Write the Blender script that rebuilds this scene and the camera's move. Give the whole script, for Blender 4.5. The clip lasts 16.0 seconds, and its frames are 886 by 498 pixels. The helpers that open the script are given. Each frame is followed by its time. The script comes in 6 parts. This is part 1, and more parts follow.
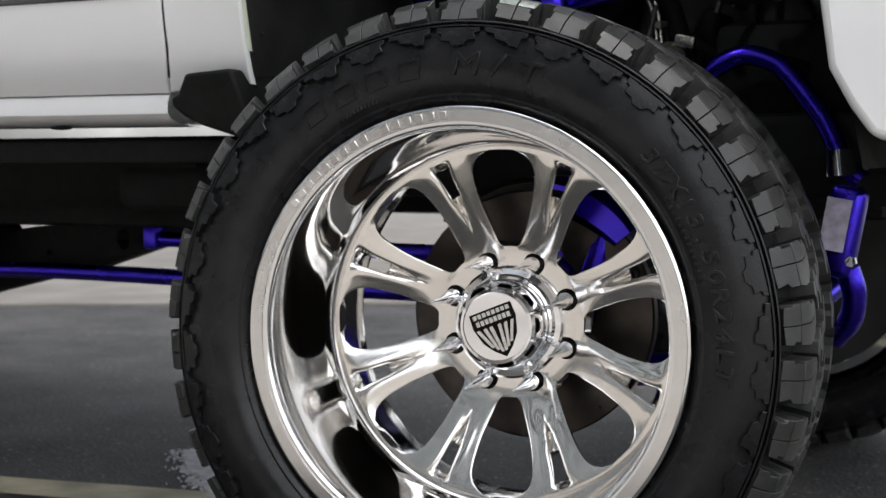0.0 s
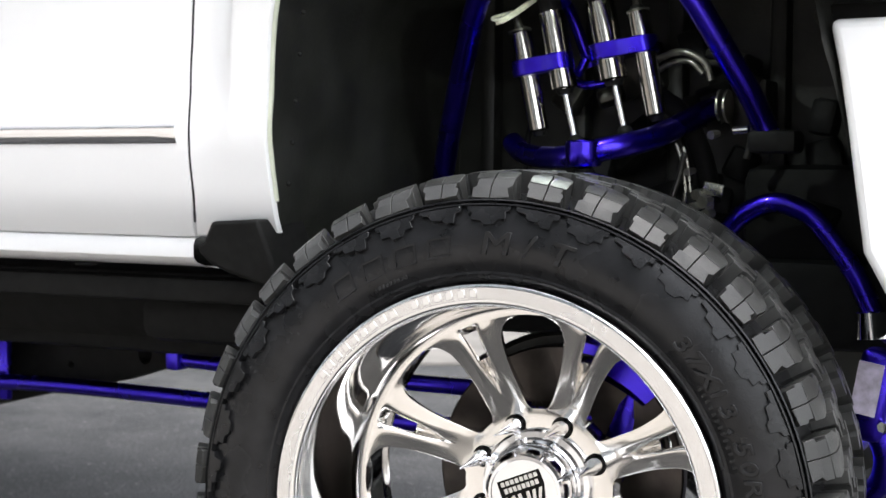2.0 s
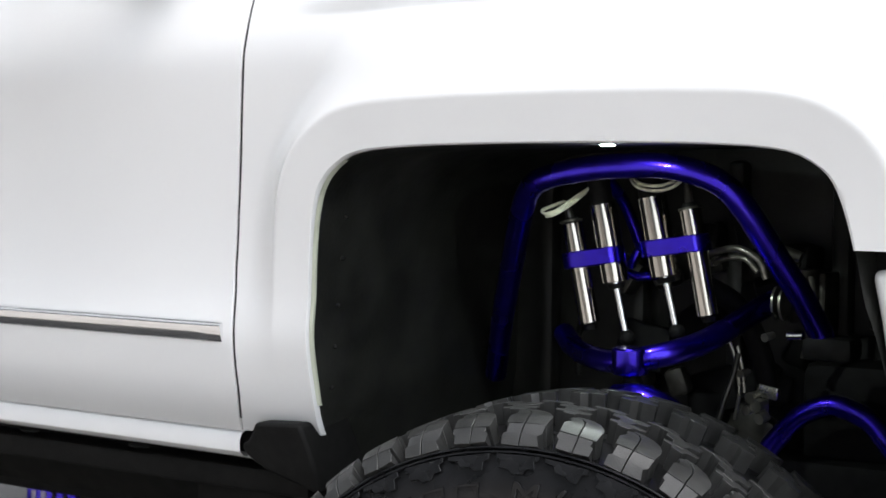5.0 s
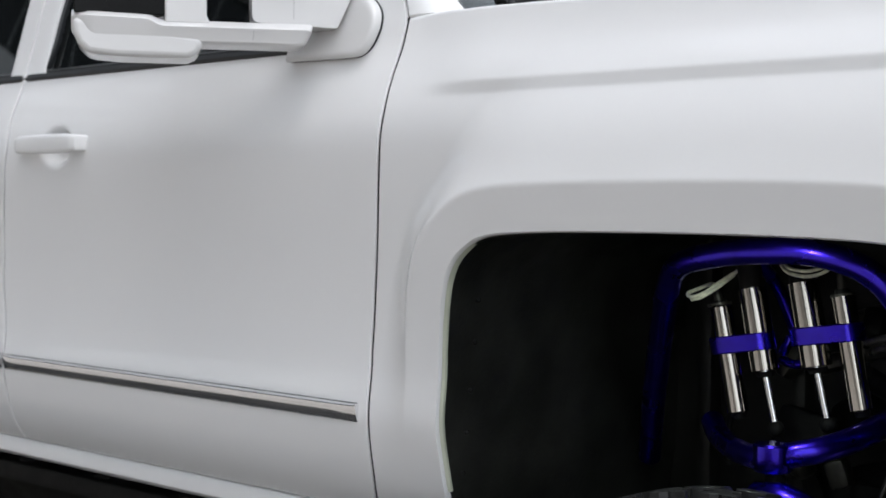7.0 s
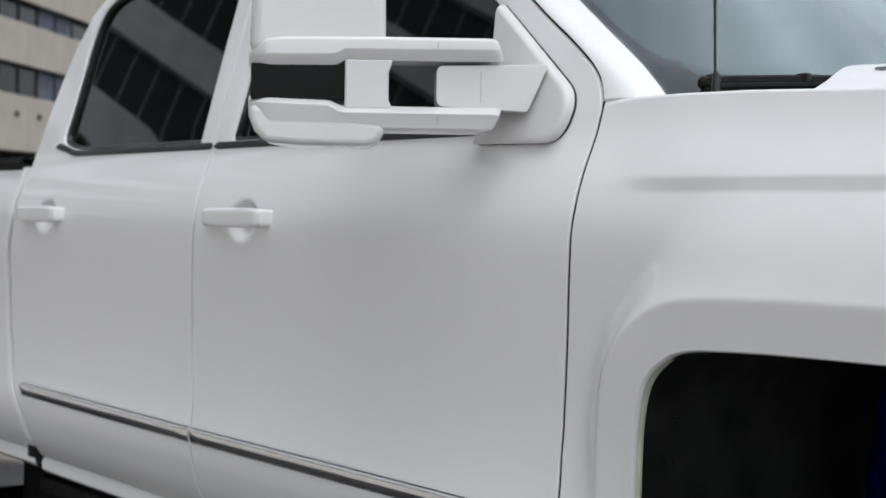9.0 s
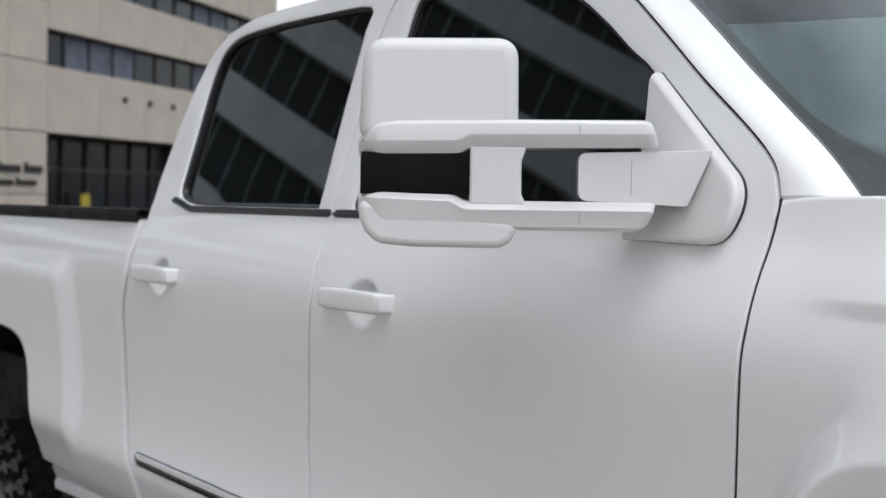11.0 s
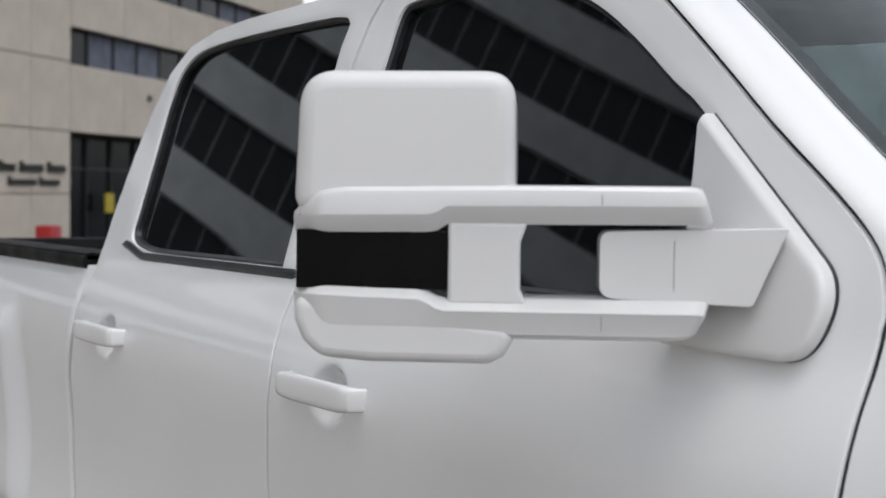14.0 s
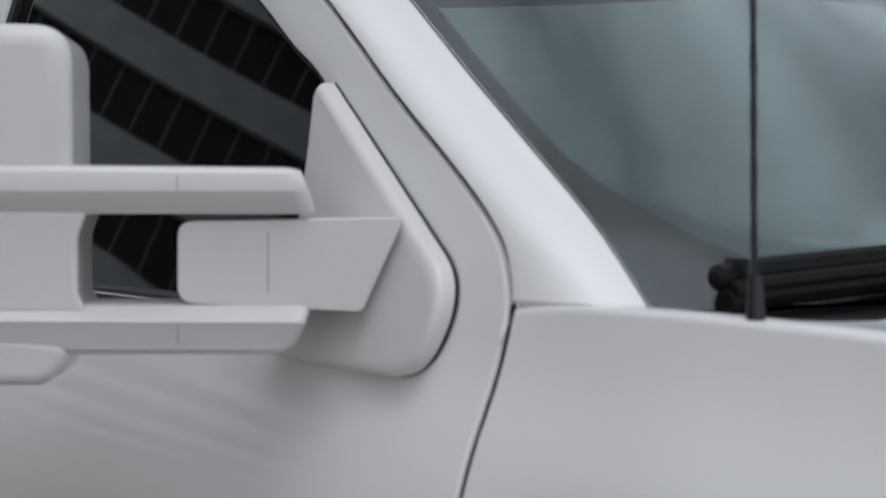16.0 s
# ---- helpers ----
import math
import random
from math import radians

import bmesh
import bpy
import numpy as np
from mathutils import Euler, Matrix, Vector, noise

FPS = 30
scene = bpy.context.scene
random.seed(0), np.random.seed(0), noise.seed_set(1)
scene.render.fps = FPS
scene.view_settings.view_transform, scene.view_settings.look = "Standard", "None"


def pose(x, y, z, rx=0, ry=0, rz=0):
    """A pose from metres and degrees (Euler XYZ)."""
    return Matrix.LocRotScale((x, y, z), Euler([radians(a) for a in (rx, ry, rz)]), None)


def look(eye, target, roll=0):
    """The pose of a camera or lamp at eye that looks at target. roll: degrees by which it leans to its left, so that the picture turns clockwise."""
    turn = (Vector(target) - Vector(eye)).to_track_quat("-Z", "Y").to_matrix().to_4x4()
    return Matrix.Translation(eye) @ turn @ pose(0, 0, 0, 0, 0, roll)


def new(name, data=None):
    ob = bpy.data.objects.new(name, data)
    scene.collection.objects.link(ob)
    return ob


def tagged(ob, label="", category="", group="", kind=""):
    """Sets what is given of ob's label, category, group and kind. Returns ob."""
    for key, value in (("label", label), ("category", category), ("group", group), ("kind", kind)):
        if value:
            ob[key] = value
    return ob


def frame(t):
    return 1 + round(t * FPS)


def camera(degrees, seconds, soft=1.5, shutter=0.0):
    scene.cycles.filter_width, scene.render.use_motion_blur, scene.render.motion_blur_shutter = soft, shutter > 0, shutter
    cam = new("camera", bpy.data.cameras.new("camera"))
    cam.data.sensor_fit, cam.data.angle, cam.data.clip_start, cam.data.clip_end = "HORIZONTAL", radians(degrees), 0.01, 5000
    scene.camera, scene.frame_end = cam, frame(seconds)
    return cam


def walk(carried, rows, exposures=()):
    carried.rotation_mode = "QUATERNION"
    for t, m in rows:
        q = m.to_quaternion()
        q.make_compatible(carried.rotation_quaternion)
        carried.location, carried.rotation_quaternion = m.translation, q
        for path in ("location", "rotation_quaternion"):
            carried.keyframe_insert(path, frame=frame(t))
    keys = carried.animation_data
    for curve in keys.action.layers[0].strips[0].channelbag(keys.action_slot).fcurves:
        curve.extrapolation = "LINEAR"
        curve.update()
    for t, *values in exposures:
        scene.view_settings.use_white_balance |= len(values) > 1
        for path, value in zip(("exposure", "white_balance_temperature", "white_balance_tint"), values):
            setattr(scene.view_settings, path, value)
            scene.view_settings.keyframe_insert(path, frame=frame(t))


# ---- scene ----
cam = camera(33.5, 16.0)
cam.data.dof.use_dof = True
cam.data.dof.focus_distance, cam.data.dof.aperture_fstop = 2.0, 8.0
PATH = [
    (0, (0.987, -1.999, 0.705), (0.048, -0.237, 0.587), 0.1),
    (0.5, (0.964, -2.004, 0.746), (0.027, -0.24, 0.635), 0.2),
    (1, (0.953, -2.005, 0.811), (0.011, -0.244, 0.706), 0.3),
    (1.5, (0.952, -2.001, 0.866), (0.004, -0.242, 0.767), 0.3),
    (2, (0.951, -1.987, 0.93), (-0.003, -0.232, 0.834), 0.4),
    (2.5, (0.961, -1.971, 0.998), (-0.005, -0.222, 0.901), 0.3),
    (3, (0.973, -1.97, 1.055), (-0.007, -0.23, 0.96), 0.3),
    (3.5, (0.981, -1.954, 1.115), (-0.02, -0.225, 1.023), 0.4),
    (4, (0.991, -1.925, 1.176), (-0.039, -0.213, 1.08), 0.4),
    (6.5, (1.115, -1.777, 1.316), (-0.156, -0.234, 1.269), 0.7),
    (7, (1.142, -1.716, 1.343), (-0.22, -0.251, 1.293), 0.7),
    (7.5, (1.151, -1.673, 1.377), (-0.271, -0.267, 1.327), 0.7),
    (8, (1.14, -1.643, 1.41), (-0.331, -0.289, 1.366), 0.8),
    (8.5, (1.094, -1.603, 1.452), (-0.423, -0.3, 1.405), 1.0),
    (9, (1.036, -1.56, 1.497), (-0.524, -0.31, 1.445), 1.0),
    (9.5, (0.962, -1.509, 1.535), (-0.639, -0.311, 1.482), 1.2),
    (10, (0.887, -1.457, 1.579), (-0.746, -0.304, 1.519), 1.1),
    (12.5, (0.565, -1.125, 1.762), (-1.142, -0.086, 1.678), 0.8),
    (13, (0.485, -1.077, 1.768), (-1.222, -0.037, 1.684), 0.8),
    (13.5, (0.392, -1.026, 1.768), (-1.314, 0.015, 1.687), 0.9),
    (14, (0.31, -0.967, 1.768), (-1.391, 0.082, 1.687), 0.8),
    (14.5, (0.237, -0.9, 1.768), (-1.446, 0.177, 1.687), 0.8),
    (15, (0.203, -0.829, 1.759), (-1.446, 0.302, 1.692), 0.8),
    (15.5, (0.19, -0.765, 1.759), (-1.395, 0.452, 1.689), 0.9),
    (16, (0.197, -0.701, 1.761), (-1.307, 0.614, 1.675), 0.8),
]
walk(cam, [(t, look(a, b, r)) for t, a, b, r in PATH], [(0.0, 0.62, 6500), (0.5, 1.12, 6500), (1.0, 1.40, 6500), (2.0, 1.42, 6450), (4.2, 1.16, 6400), (6.3, 0.32, 6300), (7.5, 0.06, 6300), (10.0, -0.06, 6300), (12.5, 0.02, 6400), (14.0, -0.12, 6400), (15.0, -0.42, 6300), (16.0, -0.60, 6250)])

# ---------- world, light ----------
world = bpy.data.worlds.new("overcast_sky")
scene.world = world
world.use_nodes = True
wn = world.node_tree
bg = wn.nodes["Background"]
sky = wn.nodes.new("ShaderNodeTexSky")
sky.sky_type = 'NISHITA'
sky.sun_disc = False
sky.sun_elevation = radians(72)
sky.sun_rotation = radians(110)
sky.air_density, sky.dust_density, sky.ozone_density = 1.0, 3.0, 1.0
grey = wn.nodes.new("ShaderNodeHueSaturation")
grey.inputs["Saturation"].default_value = 0.25
bg.inputs["Strength"].default_value = 0.235
wn.links.new(sky.outputs[0], grey.inputs["Color"])
where = wn.nodes.new("ShaderNodeTexCoord")
cloud = wn.nodes.new("ShaderNodeTexNoise")
cloud.inputs["Scale"].default_value, cloud.inputs["Detail"].default_value, cloud.inputs["Distortion"].default_value = 2.6, 5, 0.6
drift = wn.nodes.new("ShaderNodeMapping")
drift.inputs["Rotation"].default_value = (0, 0, radians(35))
drift.inputs["Scale"].default_value = (0.7, 2.6, 1.6)
wn.links.new(where.outputs["Generated"], drift.inputs["Vector"])
wn.links.new(drift.outputs["Vector"], cloud.inputs["Vector"])
cover = wn.nodes.new("ShaderNodeMapRange")
cover.inputs["From Min"].default_value, cover.inputs["From Max"].default_value = 0.34, 0.66
cover.inputs["To Min"].default_value, cover.inputs["To Max"].default_value = 0.52, 1.55
wn.links.new(cloud.outputs["Fac"], cover.inputs["Value"])
veil = wn.nodes.new("ShaderNodeMix")
veil.data_type, veil.blend_type = 'RGBA', 'MULTIPLY'
veil.inputs[0].default_value = 1.0
wn.links.new(grey.outputs[0], veil.inputs[6])
wn.links.new(cover.outputs["Result"], veil.inputs[7])
wn.links.new(veil.outputs[2], bg.inputs["Color"])
sun = new("sun", bpy.data.lights.new("sun", 'SUN'))
sun.data.energy, sun.data.angle, sun.data.color = 0.72, radians(150), (0.96, 0.985, 1.0)
sun.matrix_world = look((2, -13, 12), (0, 0, 0))


# ---------- materials ----------
def mat(name, color, rough=0.5, metal=0.0, coat=0.0, coat_rough=0.03, spec=0.5, noise_scale=0.0, noise_amt=0.0, bump=0.0,
        bump_scale=200.0, rough_var=0.0, trans=0.0, ior=1.45, aniso=0.0):
    m = bpy.data.materials.new(name)
    m.use_nodes = True
    t = m.node_tree
    p = t.nodes["Principled BSDF"]
    p.inputs["Base Color"].default_value = (*color, 1)
    p.inputs["Roughness"].default_value = rough
    p.inputs["Metallic"].default_value = metal
    p.inputs["Coat Weight"].default_value = coat
    p.inputs["Coat Roughness"].default_value = coat_rough
    p.inputs["Specular IOR Level"].default_value = spec
    p.inputs["Transmission Weight"].default_value = trans
    p.inputs["IOR"].default_value = ior
    p.inputs["Anisotropic"].default_value = aniso
    geo = t.nodes.new("ShaderNodeTexCoord")
    if noise_amt:
        n = t.nodes.new("ShaderNodeTexNoise")
        n.inputs["Scale"].default_value, n.inputs["Detail"].default_value = noise_scale, 8
        t.links.new(geo.outputs["Object"], n.inputs["Vector"])
        r = t.nodes.new("ShaderNodeValToRGB")
        lo = [max(0, c * (1 - noise_amt)) for c in color]
        hi = [min(1, c * (1 + noise_amt)) for c in color]
        r.color_ramp.elements[0].position, r.color_ramp.elements[1].position = 0.3, 0.7
        r.color_ramp.elements[0].color, r.color_ramp.elements[1].color = (*lo, 1), (*hi, 1)
        t.links.new(n.outputs["Fac"], r.inputs["Fac"])
        t.links.new(r.outputs["Color"], p.inputs["Base Color"])
    if rough_var:
        n = t.nodes.new("ShaderNodeTexNoise")
        n.inputs["Scale"].default_value, n.inputs["Detail"].default_value = 9, 6
        t.links.new(geo.outputs["Object"], n.inputs["Vector"])
        mr = t.nodes.new("ShaderNodeMapRange")
        mr.inputs["From Min"].default_value, mr.inputs["From Max"].default_value = 0.3, 0.7
        mr.inputs["To Min"].default_value, mr.inputs["To Max"].default_value = max(0, rough - rough_var), rough + rough_var
        t.links.new(n.outputs["Fac"], mr.inputs["Value"])
        t.links.new(mr.outputs["Result"], p.inputs["Roughness"])
    if bump:
        n = t.nodes.new("ShaderNodeTexNoise")
        n.inputs["Scale"].default_value, n.inputs["Detail"].default_value = bump_scale, 4
        t.links.new(geo.outputs["Object"], n.inputs["Vector"])
        b = t.nodes.new("ShaderNodeBump")
        b.inputs["Strength"].default_value, b.inputs["Distance"].default_value = bump, 0.002
        t.links.new(n.outputs["Fac"], b.inputs["Height"])
        t.links.new(b.outputs["Normal"], p.inputs["Normal"])
    return m


M_WHITE = mat("white_car_paint", (0.80, 0.80, 0.80), 0.40, spec=0.2, coat=1.0, coat_rough=0.02, noise_scale=1.3, noise_amt=0.012, rough_var=0.03)
M_MIRROR = mat("white_mirror_paint", (0.66, 0.655, 0.65), 0.40, spec=0.3, coat=0.8, coat_rough=0.06, noise_scale=4, noise_amt=0.01, bump=0.02, bump_scale=300)
M_RUBBER = mat("tyre_rubber", (0.0095, 0.0095, 0.0102), 0.25, spec=0.32, noise_scale=30, noise_amt=0.35, bump=0.15, bump_scale=260, rough_var=0.12)
M_TREAD = mat("tread_rubber", (0.030, 0.030, 0.029), 0.40, spec=0.42, coat=0.06, coat_rough=0.25, noise_scale=24, noise_amt=0.4, bump=0.25, bump_scale=320, rough_var=0.12)
M_ALU = mat("polished_aluminium", (0.76, 0.755, 0.75), 0.07, metal=1.0, rough_var=0.03, bump=0.01, bump_scale=60)
M_BRUSHED = mat("brushed_aluminium", (0.72, 0.71, 0.70), 0.24, metal=1.0, rough_var=0.06, noise_scale=60, noise_amt=0.05)
M_SATIN = mat("satin_aluminium", (0.78, 0.755, 0.72), 0.13, metal=1.0, rough_var=0.04, bump=0.01, bump_scale=60)
M_SHOCK = mat("polished_shock_steel", (0.46, 0.435, 0.395), 0.08, metal=1.0, rough_var=0.03)
M_ALLOY = mat("dull_alloy_fitting", (0.24, 0.235, 0.205), 0.32, metal=0.8, noise_scale=60, noise_amt=0.25, rough_var=0.08)
M_CHROME = mat("chrome", (0.86, 0.86, 0.87), 0.05, metal=1.0, rough_var=0.02)
M_BLUE = mat("blue_powder_coat", (0.042, 0.017, 0.58), 0.27, metal=1.0, coat=0.35, coat_rough=0.05, noise_scale=40, noise_amt=0.12, rough_var=0.05)
M_BLACK = mat("black_plastic", (0.0095, 0.0095, 0.0092), 0.58, spec=0.14, noise_scale=50, noise_amt=0.3, bump=0.2, bump_scale=350, rough_var=0.12)
M_LINER = mat("wheel_liner", (0.014, 0.0145, 0.0122), 0.5, noise_scale=12, noise_amt=0.5, bump=0.3, bump_scale=120, rough_var=0.15)
M_GLOSSBLACK = mat("smoked_lens", (0.003, 0.003, 0.003), 0.05, spec=0.14, noise_scale=15, noise_amt=0.3)
M_STEEL = mat("cast_steel", (0.060, 0.058, 0.050), 0.45, metal=0.7, noise_scale=25, noise_amt=0.5, bump=0.3, bump_scale=180, rough_var=0.15)
M_ROTOR = mat("brake_rotor", (0.070, 0.060, 0.054), 0.35, metal=0.9, noise_scale=18, noise_amt=0.35, rough_var=0.1)
M_TINT = mat("tinted_glass", (0.004, 0.005, 0.005), 0.02, spec=0.8, coat=0.0, coat_rough=0.0, noise_scale=2, noise_amt=0.2)
M_WIND = mat("windshield_glass", (0.80, 0.92, 0.90), 0.0, trans=1.0, ior=1.50, noise_scale=1, noise_amt=0.02)
M_COATING = mat("solar_coating", (0.42, 0.50, 0.48), 0.03, trans=1.0, ior=2.2, noise_scale=1, noise_amt=0.02)
M_COATING.node_tree.nodes["Principled BSDF"].inputs["Specular Tint"].default_value = (0.88, 0.97, 0.965, 1)
M_FRIT = mat("dark_frit", (0.016, 0.014, 0.015), 0.7, spec=0.1, noise_scale=30, noise_amt=0.15)
M_TRIMBLK = mat("black_window_trim", (0.016, 0.018, 0.02), 0.38, noise_scale=30, noise_amt=0.2, rough_var=0.08)
M_SEALER = mat("seam_sealer", (0.50, 0.52, 0.42), 0.5, noise_scale=25, noise_amt=0.1, bump=0.2)
M_LABEL = mat("pale_label", (0.55, 0.50, 0.62), 0.4, noise_scale=60, noise_amt=0.3)
M_DASH = mat("grey_green_dash", (0.14, 0.16, 0.155), 0.7, noise_scale=6, noise_amt=0.25)
M_INTERIOR = mat("grey_cabin_trim", (0.10, 0.11, 0.11), 0.8, noise_scale=10, noise_amt=0.3)
M_HOSE = mat("clear_braided_hose", (0.75, 0.76, 0.58), 0.3, coat=0.5, noise_scale=80, noise_amt=0.3)
M_RED = mat("red_plastic", (0.35, 0.02, 0.02), 0.4, noise_scale=20, noise_amt=0.2)
M_YELLOWSIGN = mat("yellow_sign", (0.55, 0.42, 0.03), 0.5, noise_scale=8, noise_amt=0.2)
M_STONE = mat("limestone_panel", (0.54, 0.48, 0.405), 0.75, noise_scale=1.1, noise_amt=0.10, bump=0.4, bump_scale=30, rough_var=0.1)
M_SPANDREL = mat("grey_spandrel", (0.62, 0.66, 0.68), 0.7, noise_scale=1.3, noise_amt=0.12, bump=0.3, bump_scale=25)
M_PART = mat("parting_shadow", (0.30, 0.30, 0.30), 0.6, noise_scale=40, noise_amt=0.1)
M_JOINT = mat("facade_joint", (0.16, 0.14, 0.12), 0.9, noise_scale=3, noise_amt=0.2)
M_BWIN = mat("building_glass", (0.012, 0.015, 0.018), 0.14, spec=0.22, noise_scale=0.6, noise_amt=0.5)
M_BLIND = mat("grey_blind", (0.13, 0.145, 0.19), 0.6, noise_scale=3, noise_amt=0.3)
M_MULLION = mat("dark_mullion", (0.05, 0.05, 0.05), 0.4, metal=0.5, noise_scale=8, noise_amt=0.2)
M_LED = bpy.data.materials.new("led_lens")
M_LED.use_nodes = True
M_LED.node_tree.nodes["Principled BSDF"].inputs["Emission Color"].default_value = (0.90, 1.0, 0.92, 1)
M_LED.node_tree.nodes["Principled BSDF"].inputs["Emission Strength"].default_value = 420.0
M_LETTER = mat("dark_bronze_letters", (0.02, 0.018, 0.017), 0.5, noise_scale=30, noise_amt=0.2)


def asphalt():
    m = mat("asphalt", (0.05, 0.05, 0.05), 0.85)
    t = m.node_tree
    p = t.nodes["Principled BSDF"]
    co = [n for n in t.nodes if n.type == 'TEX_COORD'][0]
    big = t.nodes.new("ShaderNodeTexNoise")
    big.inputs["Scale"].default_value, big.inputs["Detail"].default_value, big.inputs["Roughness"].default_value = 2.2, 9, 0.62
    fine = t.nodes.new("ShaderNodeTexNoise")
    fine.inputs["Scale"].default_value, fine.inputs["Detail"].default_value = 140, 3
    vor = t.nodes.new("ShaderNodeTexVoronoi")
    vor.inputs["Scale"].default_value = 90
    for n in (big, fine, vor):
        t.links.new(co.outputs["Object"], n.inputs["Vector"])
    mix = t.nodes.new("ShaderNodeMath")
    mix.operation = 'MULTIPLY'
    t.links.new(big.outputs["Fac"], mix.inputs[0])
    t.links.new(fine.outputs["Fac"], mix.inputs[1])
    r = t.nodes.new("ShaderNodeValToRGB")
    r.color_ramp.elements[0].position, r.color_ramp.elements[1].position = 0.17, 0.37
    r.color_ramp.elements[0].color, r.color_ramp.elements[1].color = (0.010, 0.010, 0.0104, 1), (0.064, 0.062, 0.060, 1)
    t.links.new(mix.outputs[0], r.inputs["Fac"])
    speck = t.nodes.new("ShaderNodeTexNoise")
    speck.inputs["Scale"].default_value, speck.inputs["Detail"].default_value = 55, 2
    t.links.new(co.outputs["Object"], speck.inputs["Vector"])
    lim = t.nodes.new("ShaderNodeMapRange")
    lim.inputs["From Min"].default_value, lim.inputs["From Max"].default_value = 0.63, 0.72
    t.links.new(speck.outputs["Fac"], lim.inputs["Value"])
    blend = t.nodes.new("ShaderNodeMix")
    blend.data_type = 'RGBA'
    blend.inputs[7].default_value = (0.19, 0.18, 0.165, 1)
    t.links.new(lim.outputs["Result"], blend.inputs[0])
    t.links.new(r.outputs["Color"], blend.inputs[6])
    t.links.new(blend.outputs[2], p.inputs["Base Color"])
    b = t.nodes.new("ShaderNodeBump")
    b.inputs["Strength"].default_value, b.inputs["Distance"].default_value = 0.6, 0.006
    t.links.new(vor.outputs["Distance"], b.inputs["Height"])
    t.links.new(b.outputs["Normal"], p.inputs["Normal"])
    return m


M_ASPHALT = asphalt()
M_CONCRETE = mat("pale_concrete", (0.38, 0.352, 0.318), 0.85, noise_scale=2.2, noise_amt=0.18, bump=0.4, bump_scale=60)
M_GUTTER = mat("grey_gutter_concrete", (0.17, 0.158, 0.142), 0.85, noise_scale=2.5, noise_amt=0.25, bump=0.4, bump_scale=60)
M_YELLOW = mat("worn_yellow_paint", (0.34, 0.30, 0.20), 0.7, noise_scale=7, noise_amt=0.4, bump=0.4, bump_scale=120)
M_WHITELINE = mat("spilt_white_powder", (0.62, 0.62, 0.64), 0.9, noise_scale=40, noise_amt=0.25, bump=0.5, bump_scale=150)


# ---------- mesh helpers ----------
def warp_to_view(p):
    """Warps the drawn body so that it lines up with the camera's view."""
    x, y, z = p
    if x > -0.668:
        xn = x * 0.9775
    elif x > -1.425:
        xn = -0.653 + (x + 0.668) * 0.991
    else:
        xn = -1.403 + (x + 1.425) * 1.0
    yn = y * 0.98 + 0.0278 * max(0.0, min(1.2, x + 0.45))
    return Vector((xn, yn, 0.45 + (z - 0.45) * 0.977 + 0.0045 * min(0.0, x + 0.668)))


def part(name, bm, material, parent=None, label="", smooth=True, flip_check=True):
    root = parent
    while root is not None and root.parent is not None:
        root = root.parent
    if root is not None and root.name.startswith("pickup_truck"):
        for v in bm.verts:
            v.co = warp_to_view(v.co)
    if flip_check:
        bmesh.ops.recalc_face_normals(bm, faces=bm.faces)
    me = bpy.data.meshes.new(name)
    bm.to_mesh(me)
    bm.free()
    for m in (material if isinstance(material, (list, tuple)) else [material]):
        me.materials.append(m)
    if smooth:
        for p in me.polygons:
            p.use_smooth = True
        me.set_sharp_from_angle(angle=radians(38))
    ob = new(name, me)
    if parent is not None:
        ob.parent = parent
    if label:
        tagged(ob, label)
    return ob


def bevel_mod(ob, width=0.004, segments=2, angle=35):
    b = ob.modifiers.new("bevel", 'BEVEL')
    b.width, b.segments, b.limit_method, b.angle_limit = width, segments, 'ANGLE', radians(angle)
    return ob


def add_grid(bm, pts, close_u=False, close_v=False):
    vs = [[bm.verts.new(p) for p in row] for row in pts]
    nu, nv = len(vs), len(vs[0])
    for i in range(nu if close_u else nu - 1):
        for j in range(nv if close_v else nv - 1):
            a, b, c, d = vs[i][j], vs[(i + 1) % nu][j], vs[(i + 1) % nu][(j + 1) % nv], vs[i][(j + 1) % nv]
            try:
                bm.faces.new((a, b, c, d))
            except ValueError:
                pass
    return vs


def add_box(bm, c, s, rot=None, bevel=0.0, seg=2):
    m = Matrix.Translation(c) @ (rot.to_4x4() if rot is not None else Matrix()) @ Matrix.Diagonal((*s, 1))
    geo = bmesh.ops.create_cube(bm, size=1.0, matrix=m)
    if bevel:
        es = {e for v in geo["verts"] for e in v.link_edges}
        bmesh.ops.bevel(bm, geom=list(es), offset=bevel, segments=seg, affect='EDGES', profile=0.5)


def spline(pts, n):
    """Catmull-Rom through pts, n steps a span."""
    P = [Vector(p) for p in pts]
    P = [2 * P[0] - P[1]] + P + [2 * P[-1] - P[-2]]
    out = []
    for i in range(1, len(P) - 2):
        a, b, c, d = P[i - 1], P[i], P[i + 1], P[i + 2]
        for k in range(n):
            t = k / n
            out.append(0.5 * ((2 * b) + (c - a) * t + (2 * a - 5 * b + 4 * c - d) * t * t + (3 * b - a - 3 * c + d) * t ** 3))
    out.append(P[-2])
    return out


